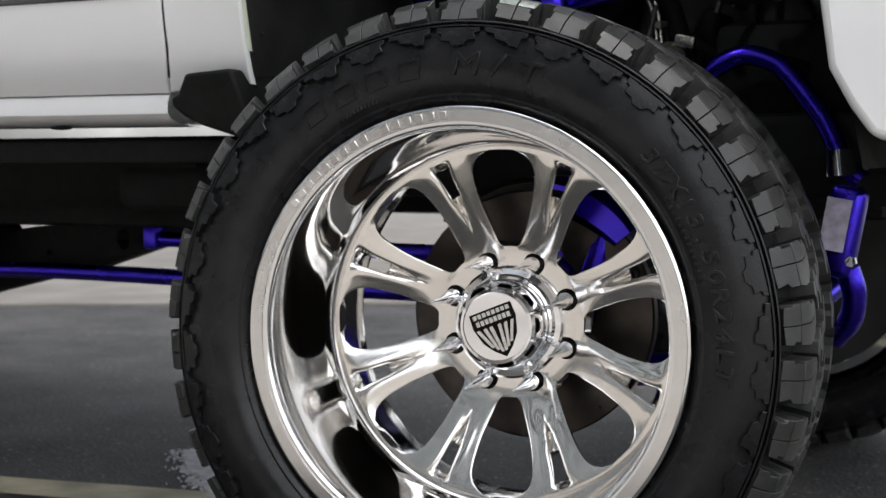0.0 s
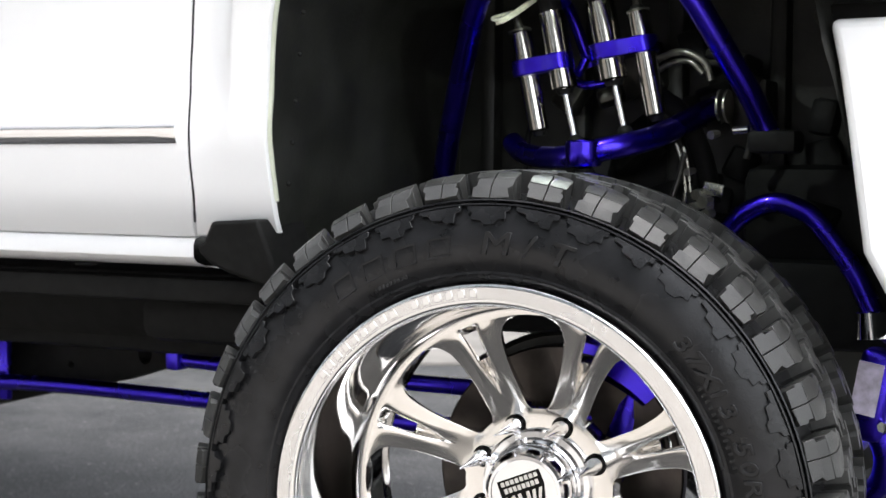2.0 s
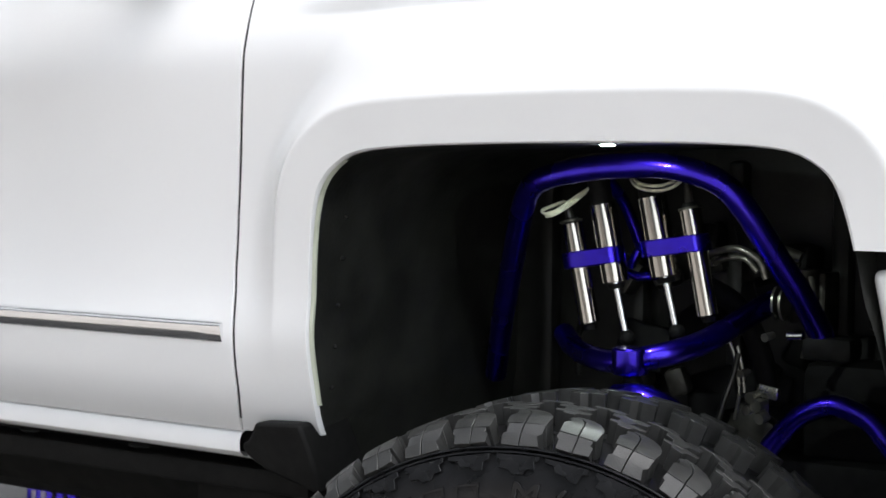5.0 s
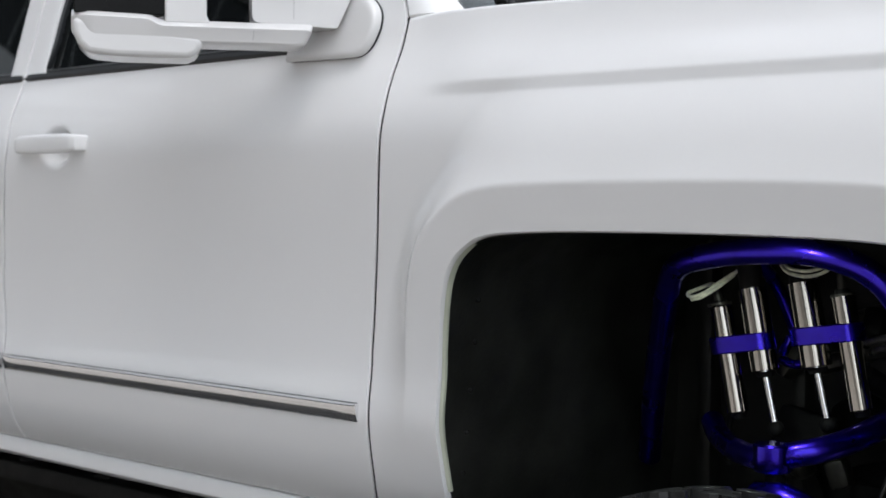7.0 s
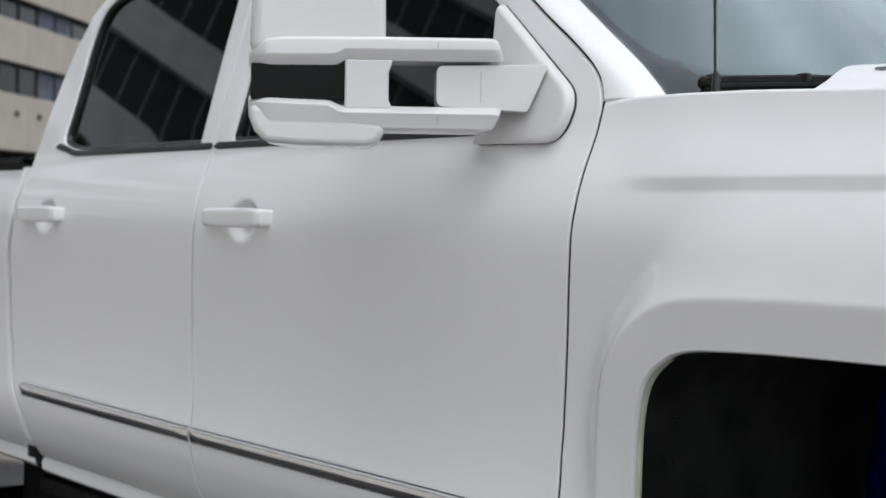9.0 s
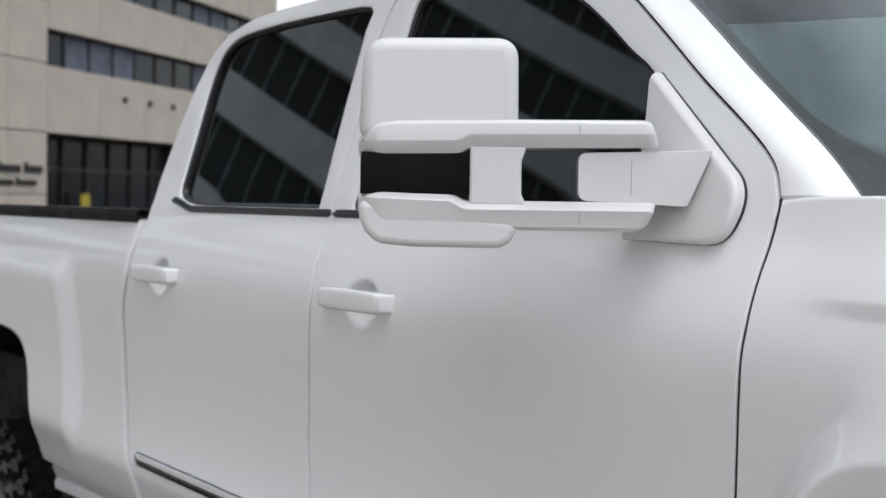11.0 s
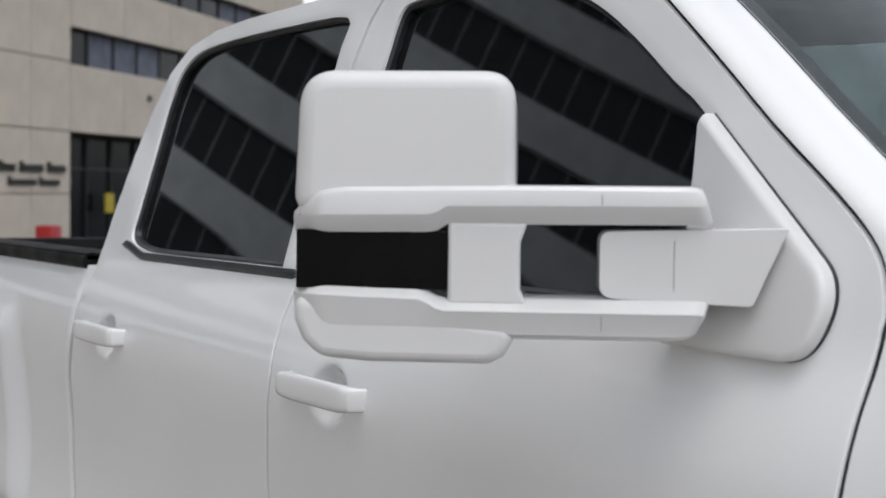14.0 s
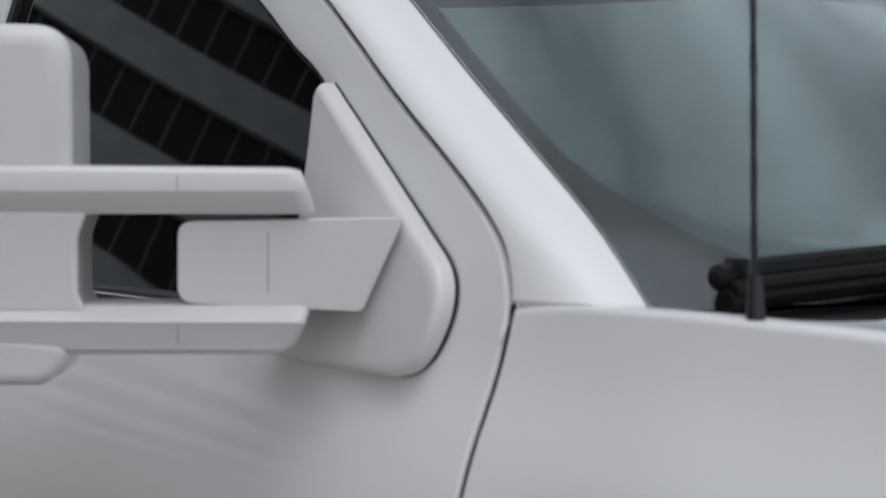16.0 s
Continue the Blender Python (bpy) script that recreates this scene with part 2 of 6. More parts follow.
def add_tube(bm, pts, r, seg=14, cap=True):
    """A round tube along pts; r a number or one for each point."""
    n = len(pts)
    rs = r if isinstance(r, (list, tuple)) else [r] * n
    up = None
    rings = []
    for i, p in enumerate(pts):
        d = (Vector(pts[min(i + 1, n - 1)]) - Vector(pts[max(i - 1, 0)])).normalized()
        if up is None:
            up = d.orthogonal().normalized()
        up = (up - d * up.dot(d)).normalized()
        side = d.cross(up)
        rings.append([Vector(p) + rs[i] * (math.cos(a) * up + math.sin(a) * side) for a in [2 * math.pi * k / seg for k in range(seg)]])
    vs = add_grid(bm, rings, close_v=True)
    if cap:
        bm.faces.new(vs[0])
        bm.faces.new(list(reversed(vs[-1])))


def add_revolve(bm, prof, n=96, a0=0.0, a1=2 * math.pi):
    """prof: (axial, radius) points turned about the y axis."""
    full = abs(a1 - a0 - 2 * math.pi) < 1e-6
    k = n if full else n + 1
    rows = []
    for i in range(k):
        a = a0 + (a1 - a0) * i / n
        rows.append([(r * math.cos(a), y, r * math.sin(a)) for y, r in prof])
    return add_grid(bm, rows, close_u=full)


def cyl_between(bm, a, b, r0, r1=None, seg=20):
    add_tube(bm, [Vector(a), Vector(a).lerp(Vector(b), 0.5), Vector(b)], [r0, (r0 + (r1 or r0)) / 2, r1 or r0], seg)


def polyline(pts, s):
    """The point at the share s of the length of pts."""
    P = [Vector(p) for p in pts]
    L = [(P[i + 1] - P[i]).length for i in range(len(P) - 1)]
    d = max(0.0, min(1.0, s)) * sum(L)
    for i, l in enumerate(L):
        if d <= l or i == len(L) - 1:
            return P[i].lerp(P[i + 1], min(1, d / l) if l else 0)
        d -= l


def smooth01(a, b, x):
    t = max(0.0, min(1.0, (x - a) / (b - a)))
    return t * t * (3 - 2 * t)


def lerp_table(table, x):
    for (x0, y0), (x1, y1) in zip(table, table[1:]):
        if x <= x1:
            return y0 + (y1 - y0) * max(0.0, (x - x0) / (x1 - x0))
    return table[-1][1]


# ---------- setting: ground, road marks, pavement ----------
GROUND = -0.036
bm = bmesh.new()
xs = [-900, -200, -60, -20, -10, -6, -4, -3, -2, -1, 0, 1, 2, 3, 5, 10, 20, 60, 200, 900]
add_grid(bm, [[(x, y, GROUND) for y in xs] for x in xs])
tagged(part("ground", bm, M_ASPHALT, smooth=False), "worn dark grey asphalt ground under the truck", "ground", kind="structure")

bm = bmesh.new()
rows = []
for i in range(60):
    x = -9 + 0.2 * i
    w = 0.075 + 0.008 * noise.noise((x * 3, 0, 0))
    yc = 0.4755 + 0.193 * (x + 1.406)
    rows.append([(x, yc - w, GROUND + 0.004), (x, yc, GROUND + 0.0045), (x, yc + w, GROUND + 0.004)])
add_grid(bm, rows)
tagged(part("parking_line", bm, M_YELLOW, smooth=False), "worn yellow painted line on the asphalt", "road marking", kind="structure")

bm = bmesh.new()
add_box(bm, (-9.25, 12.37, GROUND - 0.03), (80, 20, 0.10), rot=Matrix.Rotation(radians(31), 3, 'Z'), bevel=0.02)
tagged(part("pavement", bm, M_GUTTER), "pale concrete pavement slab beyond the truck", "pavement", kind="structure")

bm = bmesh.new()
add_box(bm, (0, -25.95, GROUND + 0.03), (160, 50, 0.20), bevel=0.02)
tagged(part("plaza", bm, M_CONCRETE), "pale concrete pavement beside the parked truck", "pavement", kind="structure")

bm = bmesh.new()
for k in range(3400):
    g1, g2 = random.uniform(-0.5, 0.5), random.gauss(-0.008, 0.042)
    along = Vector((-0.86 - 0.45 * (g1 + 0.5), 0.58 + 0.46 * (g1 + 0.5), 0))
    wob = 0.03 * noise.noise((g1 * 7, 1.7, 0))
    fade = 1.25 - 0.9 * abs(g1) - 6.5 * abs(g2)
    if fade < 0.12 + 0.5 * noise.noise((g1 * 16, g2 * 26, 4.0)):
        continue
    c = along + Vector((0.73, 0.68, 0)) * (g2 + wob)
    c.z = GROUND + 0.002
    q = random.uniform(0.003, 0.010) * max(0.4, fade)
    bmesh.ops.create_icosphere(bm, subdivisions=1, radius=1, matrix=Matrix.Translation(c) @ Matrix.Rotation(random.uniform(0, 3), 4, 'Z') @ Matrix.Diagonal((q, q * random.uniform(1, 2.5), 0.003, 1)))
tagged(part("powder_spill", bm, M_WHITELINE), "scattered white powder spilt on the asphalt beside the tyre", "spill", kind="stuff")

# ---------- the truck: outline data ----------
truck = new("pickup_truck")
tagged(truck, "lifted white crew-cab pickup truck with polished wheels on asphalt", "truck")

SIDE = [(0.74, 0.115), (0.775, 0.098), (0.805, 0.085), (0.826, 0.074), (0.853, 0.050), (0.90, 0.026), (0.96, 0.011), (1.006, 0.004),
        (1.045, 0.008), (1.10, 0.018), (1.207, 0.022), (1.33, 0.013), (1.427, 0.002), (1.485, -0.002), (1.533, 0.006), (1.59, 0.028),
        (1.638, 0.052), (1.70, 0.072), (2.16, 0.20)]


# the same side as one smooth curve, in steps of 2 mm
SIDE_Z0, SIDE_DZ = 0.60, 0.002
SIDE_C = [tuple(p) for p in spline([(z, y, 0) for z, y in [(0.50, 0.225), (0.62, 0.165)] + SIDE + [(2.30, 0.239)]], 8)]
SIDE_RAW = np.interp(np.arange(SIDE_Z0 - 0.08, 2.30, SIDE_DZ), [p[0] for p in SIDE_C], [p[1] for p in SIDE_C])
SIDE_K = np.exp(-0.5 * (np.arange(-40, 41) * SIDE_DZ / 0.016) ** 2)
SIDE_S = np.convolve(SIDE_RAW, SIDE_K / SIDE_K.sum(), mode="same")[40:-40].tolist()


def body_y(z):
    """How far inboard the body side lies at the height z."""
    k = max(0.0, min(len(SIDE_S) - 2.0, (z - SIDE_Z0) / SIDE_DZ))
    i = int(k)
    return SIDE_S[i] + (SIDE_S[i + 1] - SIDE_S[i]) * (k - i)


SEAM_A = [(-0.672, 0.836), (-0.655, 0.87), (-0.644, 0.91), (-0.640, 1.01), (-0.648, 1.127), (-0.644, 1.22), (-0.628, 1.36), (-0.615, 1.46),
          (-0.612, 1.53), (-0.618, 1.61), (-0.620, 1.70)]
SEAM_B = [(-1.800, 0.846), (-1.805, 1.025), (-1.835, 1.20), (-1.816, 1.35), (-1.785, 1.50), (-1.802, 1.58), (-1.812, 1.66)]
SEAM_C = [(-2.700, 0.856), (-2.712, 0.956), (-2.795, 1.08), (-2.825, 1.20), (-2.808, 1.39), (-2.758, 1.49), (-2.757, 1.57), (-2.770, 1.65)]


def seam_x(table, z):
    return sum(lerp_table([(b, a) for a, b in table], z + k * 0.01) for k in (-2, -1, 0, 1, 2)) / 5


def edge_steps(n, w):
    """Steps from 0 to 1 with two close to each end, w the rounded edge's share."""
    mid = [w + (1 - 2 * w) * i / n for i in range(n + 1)]
    return [0, w * 0.4] + mid + [1 - w * 0.4, 1]


def panel(name, xa, xb, za, zb, nu, nv, yfun, parent, label="", material=None, hem=0.035, gap=0.0030, flush=False):
    """A body panel between two seams (x of z) and two heights (z of x), with rounded, turned-in edges."""
    bm = bmesh.new()
    us, vs = edge_steps(nu, 0.003), edge_steps(nv, 0.004)
    rows = []
    for u in us:
        row = []
        for v in vs:
            z = 0
            x = 0
            for _ in range(3):
                x0, x1 = xa(z or 1.2) - gap, xb(z or 1.2) + gap
                x = x0 + (x1 - x0) * u
                z0, z1 = za(x) + gap, zb(x) - (0 if flush else gap)
                z = z0 + (z1 - z0) * v
            e = 0.0012 if (u in (0, 1) or v == 0 or (v == 1 and not flush)) else 0.0
            row.append((x, yfun(x, z) + e, z))
        rows.append(row)
    n, m = len(rows), len(rows[0])
    grid_pts = rows
    vs_ = add_grid(bm, grid_pts)
    ring = [vs_[i][0] for i in range(n)] + [vs_[n - 1][j] for j in range(1, m)] + [vs_[i][m - 1] for i in range(n - 2, -1, -1)] + \
           [vs_[0][j] for j in range(m - 2, 0, -1)]
    back = [bm.verts.new((v.co.x, v.co.y + hem, v.co.z)) for v in ring]
    for i in range(len(ring)):
        k = (i + 1) % len(ring)
        bm.faces.new((ring[i], ring[k], back[k], back[i]))
    ob = part(name, bm, material or M_WHITE, parent, label, flip_check=False)
    return ob


HANDLES = [(-1.588, 1.500), (-2.560, 1.500)]


def door_y(x, z):
    y = body_y(z)
    for hx, hz in HANDLES:
        d = math.hypot((x - hx + 0.004) / 0.060, (z - hz + 0.002) / 0.046)
        y += 0.026 * (1 - smooth01(0.45, 1.05, d))
    return y


front_door = panel("front_door", lambda z: seam_x(SEAM_A, z), lambda z: seam_x(SEAM_B, z), lambda x: 0.831 + 0.0045 * (-0.67 - x),
                   lambda x: 1.668, 230, 150, door_y, truck, "white front door lower panel with a chrome strip", flush=True)
rear_door = panel("rear_door", lambda z: seam_x(SEAM_B, z), lambda z: seam_x(SEAM_C, z), lambda x: 0.8361 + 0.0045 * (-1.80 - x),
                  lambda x: 1.668, 190, 150, door_y, truck, "white rear door lower panel with a chrome strip", flush=True)


# dark strips that paint the shade into the door gaps
def gap_shade(table, depth, top=1.655, name="door_gap_shade"):
    bm = bmesh.new()
    rows = []
    wide = 0.040 if table is SEAM_C else 0.011
    for i in range(61):
        z = 0.86 + (top - 0.86) * i / 60
        x, y = seam_x(table, z), body_y(z) + depth
        rows.append([(x - wide, y, z), (x, y + 0.001, z), (x + 0.011, y, z)])
    add_grid(bm, rows)
    part(name, bm, M_TRIMBLK, truck, "dark strip painted as the shade inside a door gap")


gap_shade(SEAM_A, 0.0032, 1.700)
gap_shade(SEAM_B, 0.0036)
gap_shade(SEAM_C, 0.0150)


# ---------- door frames, glass ----------
def loop_ring(bm, outer, inner, n, off_o=0.0, off_i=0.0, hem_i=0.03, hem_o=0.03):
    """A frame between two closed outlines in x and z, bent to the body side, with turned-in edges."""
    o = [polyline([*outer, outer[0]], i / n) for i in range(n)]
    q = [polyline([*inner, inner[0]], i / n) for i in range(n)]
    rows = []
    for a, b in zip(o, q):
        row = [(a[0], body_y(a[1]) + off_o + hem_o, a[1])]
        for k, e in ((0.0, 0.004 if a[1] > 1.675 else 0.0), (0.014, 0), (0.05, 0), (0.35, 0), (0.65, 0), (0.95, 0), (0.985, 0.0006), (1.0, 0.004)):
            x, z = a[0] + (b[0] - a[0]) * k, a[1] + (b[1] - a[1]) * k
            row.append((x, body_y(z) + e + (0.0010 if z < 1.6685 else 0.0) + off_o + (off_i - off_o) * k, z))
        row.append((b[0], body_y(b[1]) + off_i + hem_i, b[1]))
        rows.append(row)
    add_grid(bm, rows, close_u=True)


CUT_A = [(-0.623, 1.667), (-0.6245, 1.70), (-0.650, 1.746), (-0.715, 1.797), (-0.825, 1.870), (-0.942, 1.954), (-1.10, 2.062), (-1.18, 2.098)]
CUT_A = [tuple(p) for p in spline(CUT_A, 3)]
FW_OUT = [(-0.622, 1.640)] + CUT_A + [(-1.30, 2.122), (-1.50, 2.136), (-1.745, 2.136), (-1.786, 2.08), (-1.812, 2.0), (-1.812, 1.85), (-1.810, 1.640)]
FW_IN = [(-0.780, 1.672), (-0.790, 1.735), (-0.835, 1.800), (-0.938, 1.893), (-1.0, 1.930), (-1.08, 1.982), (-1.161, 2.028), (-1.24, 2.062), (-1.32, 2.086),
         (-1.40, 2.097), (-1.515, 2.103), (-1.66, 2.096), (-1.700, 2.078), (-1.712, 1.99), (-1.738, 1.85), (-1.742, 1.672)]
RW_OUT = [(-1.818, 1.640), (-1.818, 1.85), (-1.820, 2.0), (-1.795, 2.08), (-1.755, 2.137), (-2.01, 2.138), (-2.30, 2.133), (-2.45, 2.123),
          (-2.567, 2.098), (-2.643, 2.046), (-2.69, 1.96), (-2.723, 1.875), (-2.752, 1.76), (-2.768, 1.640)]
RW_IN = [(-1.878, 1.672), (-1.880, 1.85), (-1.878, 1.95), (-1.876, 2.04), (-1.880, 2.092), (-2.08, 2.098), (-2.30, 2.096), (-2.47, 2.087),
         (-2.545, 2.068), (-2.585, 2.035), (-2.604, 1.97), (-2.608, 1.873), (-2.612, 1.76), (-2.614, 1.715), (-2.598, 1.692), (-2.54, 1.678), (-2.45, 1.672), (-2.2, 1.672)]
FW_IN = [tuple(p) for p in spline(FW_IN, 3)]
RW_IN = [tuple(p) for p in spline(RW_IN, 3)]
bm = bmesh.new()
loop_ring(bm, FW_OUT, FW_IN, 260)
part("window_frame", bm, M_WHITE, front_door)
bm = bmesh.new()
loop_ring(bm, RW_OUT, RW_IN, 260)
part("window_frame", bm, M_WHITE, rear_door)


def inset(loop, d):
    """The outline moved inwards by d."""
    n = len(loop)
    cx, cz = sum(p[0] for p in loop) / n, sum(p[1] for p in loop) / n
    out = []
    for i, (x, z) in enumerate(loop):
        ax, az = loop[i - 1]
        bx, bz = loop[(i + 1) % n]
        t = Vector((bx - ax, bz - az)).normalized()
        m = Vector((-t.y, t.x))
        if m.dot(Vector((cx - x, cz - z))) < 0:
            m = -m
        out.append((x + m.x * d, z + m.y * d))
    return out


def side_glass(name, loop, parent, label, off=0.016):
    n = 220
    pts = [polyline([*loop, loop[0]], i / n) for i in range(n)]
    cx, cz = sum(p[0] for p in pts) / n, sum(p[1] for p in pts) / n
    bm = bmesh.new()
    rows = []
    for p in pts:
        row = []
        for k in (1.0, 0.9, 0.8, 0.7, 0.6, 0.5, 0.4, 0.3, 0.2, 0.1, 0.02):
            x, z = cx + (p[0] - cx) * k, cz + (p[1] - cz) * k
            row.append((x, body_y(z) + off + 0.003 * ((x - cx) / 0.42) ** 2, z))
        rows.append([(row[0][0], row[0][1] + 0.006, row[0][2])] + row)
    g = add_grid(bm, rows, close_u=True)
    bm.faces.new([r[-1] for r in g])
    part(name, bm, M_TINT, parent, label)
    bm = bmesh.new()
    inn = inset(loop, 0.008)
    o = pts
    q = [polyline([*inn, inn[0]], i / n) for i in range(n)]
    add_grid(bm, [[(a[0], body_y(a[1]) + off + 0.002, a[1]), (a[0], body_y(a[1]) + 0.006, a[1]), ((a[0] + b[0]) / 2, body_y((a[1] + b[1]) / 2) + 0.004, (a[1] + b[1]) / 2),
                   (b[0], body_y(b[1]) + 0.009, b[1]), (b[0], body_y(b[1]) + off + 0.002, b[1])] for a, b in zip(o, q)], close_u=True)
    part("window_seal", bm, M_TRIMBLK, parent, "black rubber window seal")


side_glass("window_pane", FW_IN, front_door, "dark tinted window glass reflecting a striped building")
side_glass("window_pane", RW_IN, rear_door, "dark tinted window glass reflecting a striped building")


def belt_strip(x0, x1, parent, hook=False):
    bm = bmesh.new()
    n = 60
    rows = []
    for i in range(n + 1):
        x = x0 + (x1 - x0) * i / n
        h = 0.0095
        lift = 0.0
        if hook:
            lift = 0.022 * (1 - smooth01(-2.64, -2.50, x))
        zc = 1.662 + lift
        s = min(1.0, 0.25 + min(abs(x - x0), abs(x - x1)) / 0.01)
        prof = [(0.008, -1), (-0.002, -0.9), (-0.006, 0), (-0.002, 0.9), (0.010, 1)]
        rows.append([(x, body_y(zc) + a, zc + b * h * s) for a, b in prof])
    add_grid(bm, rows)
    part("belt_moulding", bm, M_TRIMBLK, parent, "black rubber belt moulding")


belt_strip(-0.90, -1.808, front_door)
belt_strip(-1.816, -2.640, rear_door, True)


def trim_strip(x0, x1, za, zb, parent):
    bm = bmesh.new()
    rows = []
    n = 40
    for i in range(n + 1):
        t = i / n
        x = x0 + (x1 - x0) * t
        zc = za + (zb - za) * t
        y = body_y(zc)
        s = 1.0 if 0 < i < n else 0.55
        prof = [(0.004, 0.0150), (-0.008, 0.0158), (-0.0135, 0.0135), (-0.0145, 0.0105), (-0.0067, -0.0125), (-0.0020, -0.0158), (0.004, -0.0150)]
        rows.append([(x, y + a * s, zc + b) for a, b in prof])
    g = add_grid(bm, rows)
    bm.faces.new(g[0])
    bm.faces.new(list(reversed(g[-1])))
    part("chrome_strip", bm, M_CHROME, parent, "chrome side moulding with dark reflections")
    bm = bmesh.new()
    rows = []
    for i in range(n + 1):
        x, zc = x0 + (x1 - x0) * i / n, za + (zb - za) * i / n
        rows.append([(x, body_y(zc + d) + e, zc + d) for d, e in ((0.0164, 0.004), (0.0164, -0.004), (0.0140, -0.005), (-0.0140, -0.0022), (-0.0164, -0.0022), (-0.0166, 0.004))])
    add_grid(bm, rows)
    part("strip_gasket", bm, M_TRIMBLK, parent, "thin black edge behind the chrome strip")


trim_strip(-0.664, -1.796, 1.0155, 1.0205, front_door)
trim_strip(-1.808, -2.712, 1.0205, 1.029, rear_door)


def door_handle(hx, hz, parent):
    bm = bmesh.new()
    rows = []
    L = 0.122
    for i in range(33):
        t = -1 + 2 * i / 32
        x = hx - 0.012 + L * t
        out = 0.031 * (1 - abs(t) ** 16) ** 0.5 if abs(t) < 1 else 0.0
        hgt = 0.0205 * (1 - 0.25 * abs(t) ** 6)
        yc = body_y(hz)
        thick = 0.019 + 0.018 * abs(t) ** 5
        ring = []
        for k in range(20):
            a = 2 * math.pi * k / 20
            ca, sa = math.cos(a), math.sin(a)
            sx = abs(ca) ** 0.55 * (1 if ca > 0 else -1)
            sz = abs(sa) ** 0.55 * (1 if sa > 0 else -1)
            ring.append((x, yc - out + thick * 0.5 - thick * 0.5 * sx, hz + 0.004 + hgt * sz))
        rows.append(ring)
    g = add_grid(bm, rows, close_v=True)
    bm.faces.new(g[0])
    bm.faces.new(list(reversed(g[-1])))
    part("door_handle", bm, M_WHITE, parent, "white pull door handle")


door_handle(*HANDLES[0], front_door)
door_handle(*HANDLES[1], rear_door)


# ---------- fenders and bed with wheel openings ----------
def arch_pts(cx, zs=1.0):
    """The wheel opening's edge from the rear foot over to the front foot."""
    base = [(-0.486, 0.845), (-0.478, 0.90), (-0.475, 0.98), (-0.472, 1.06), (-0.466, 1.14), (-0.452, 1.215), (-0.429, 1.272), (-0.392, 1.306),
            (-0.345, 1.326), (-0.25, 1.334), (-0.10, 1.337), (0.09, 1.337), (0.26, 1.333), (0.355, 1.323), (0.399, 1.301), (0.419, 1.277), (0.433, 1.239), (0.445, 1.192)]
    return [(cx + x, z) for x, z in base]


def arch_distance(pts, x, z):
    best = 9
    for (x0, z0), (x1, z1) in zip(pts, pts[1:]):
        d = Vector((x1 - x0, z1 - z0))
        t = max(0, min(1, ((x - x0) * d.x + (z - z0) * d.y) / d.length_squared))
        best = min(best, math.hypot(x - x0 - d.x * t, z - z0 - d.y * t))
    return best


ARCH = [tuple(p) for p in spline(arch_pts(0.0), 3)]


def fender_y(x, z):
    d = arch_distance(ARCH, x, z)
    rear = 1 - smooth01(-0.50, -0.26, x)
    low = smooth01(0.86, 1.15, z) * (1 - rear) + smooth01(0.92, 1.35, z) * rear
    wide = 0.30 - 0.150 * rear
    out = 0.060 - 0.008 * rear
    crest = 0.074
    f = 0.0
    for k in (-1, -0.5, 0, 0.5, 1):
        e = d + 0.0035 * k
        u = max(0.0, min(1.0, (e - crest) / (wide - crest)))
        f += (out * (1 - u) ** 1.7 - 0.007 * max(0.0, 1 - max(e, 0) / crest)) / 5
    f *= low
    up = smooth01(-0.56, -0.40, x)
    ramp = sum(max(0.0, min(1.0, (z + k * 0.0012 - 1.556) / 0.021)) for k in (-1, 0, 1)) / 3
    step = 0.0100 * up * (ramp - smooth01(1.582, 1.71, z))
    return body_y(z) - f - step


def top_z(x):
    return lerp_table([(-0.62, 1.702), (-0.50, 1.706), (-0.33, 1.704), (0.05, 1.690), (0.6, 1.655), (1.0, 1.60), (1.3, 1.55)], x)


seam_out = [(x + 0.0035, z) for x, z in SEAM_A if z < 1.69] + [(-0.616, 1.699)]
FEN_OUT = seam_out + [(x, top_z(x)) for x in (-0.55, -0.45, -0.33, -0.2, -0.05, 0.1, 0.25, 0.4, 0.55, 0.7, 0.85)] + [(0.95, 1.6), (0.98, 1.45), (0.98, 1.30), (0.98, 1.192)]
# corner-true pairing of the two edges: foot, corner, crown, corner, foot
def paired(inner, outer, cuts):
    a, b = [], []
    for (i0, i1), (o0, o1), n in cuts:
        for k in range(n):
            a.append(tuple(polyline(inner[i0:i1 + 1], k / n)))
            b.append(tuple(polyline(outer[o0:o1 + 1], k / n)))
    a.append(inner[-1])
    b.append(outer[-1])
    return a, b


def from_pairs(name, a, b, m, yfun, parent, label, hem_in=0.013):
    bm = bmesh.new()
    rows = []
    for p, q in zip(a, b):
        row = [(p[0], yfun(*p) + hem_in, p[1]), (p[0], yfun(*p) + 0.008, p[1])]
        for j in range(m + 1):
            k = j / m
            x, z = p[0] + (q[0] - p[0]) * k, p[1] + (q[1] - p[1]) * k
            row.append((x, yfun(x, z) + (0.004 if j == 0 else 0.003 if j == m else 0), z))
        row.append((q[0], yfun(*q) + 0.035, q[1]))
        rows.append(row)
    add_grid(bm, rows)
    return part(name, bm, M_WHITE, parent, label, flip_check=False)


ns = len(seam_out)
a, b = paired(ARCH, FEN_OUT, [((0, 18), (0, ns - 1), 46), ((18, 39), (ns - 1, ns + 7), 70), ((39, 51), (ns + 7, len(FEN_OUT) - 1), 30)])
front_fender = from_pairs("front_fender", a, b, 130, fender_y, truck, "white flared front fender")

REAR_X = -4.02
RARCH = [(x, z - 0.055 if z > 0.95 else z) for x, z in arch_pts(REAR_X)]
RARCH = [(2 * REAR_X - x, z) for x, z in reversed(RARCH)]
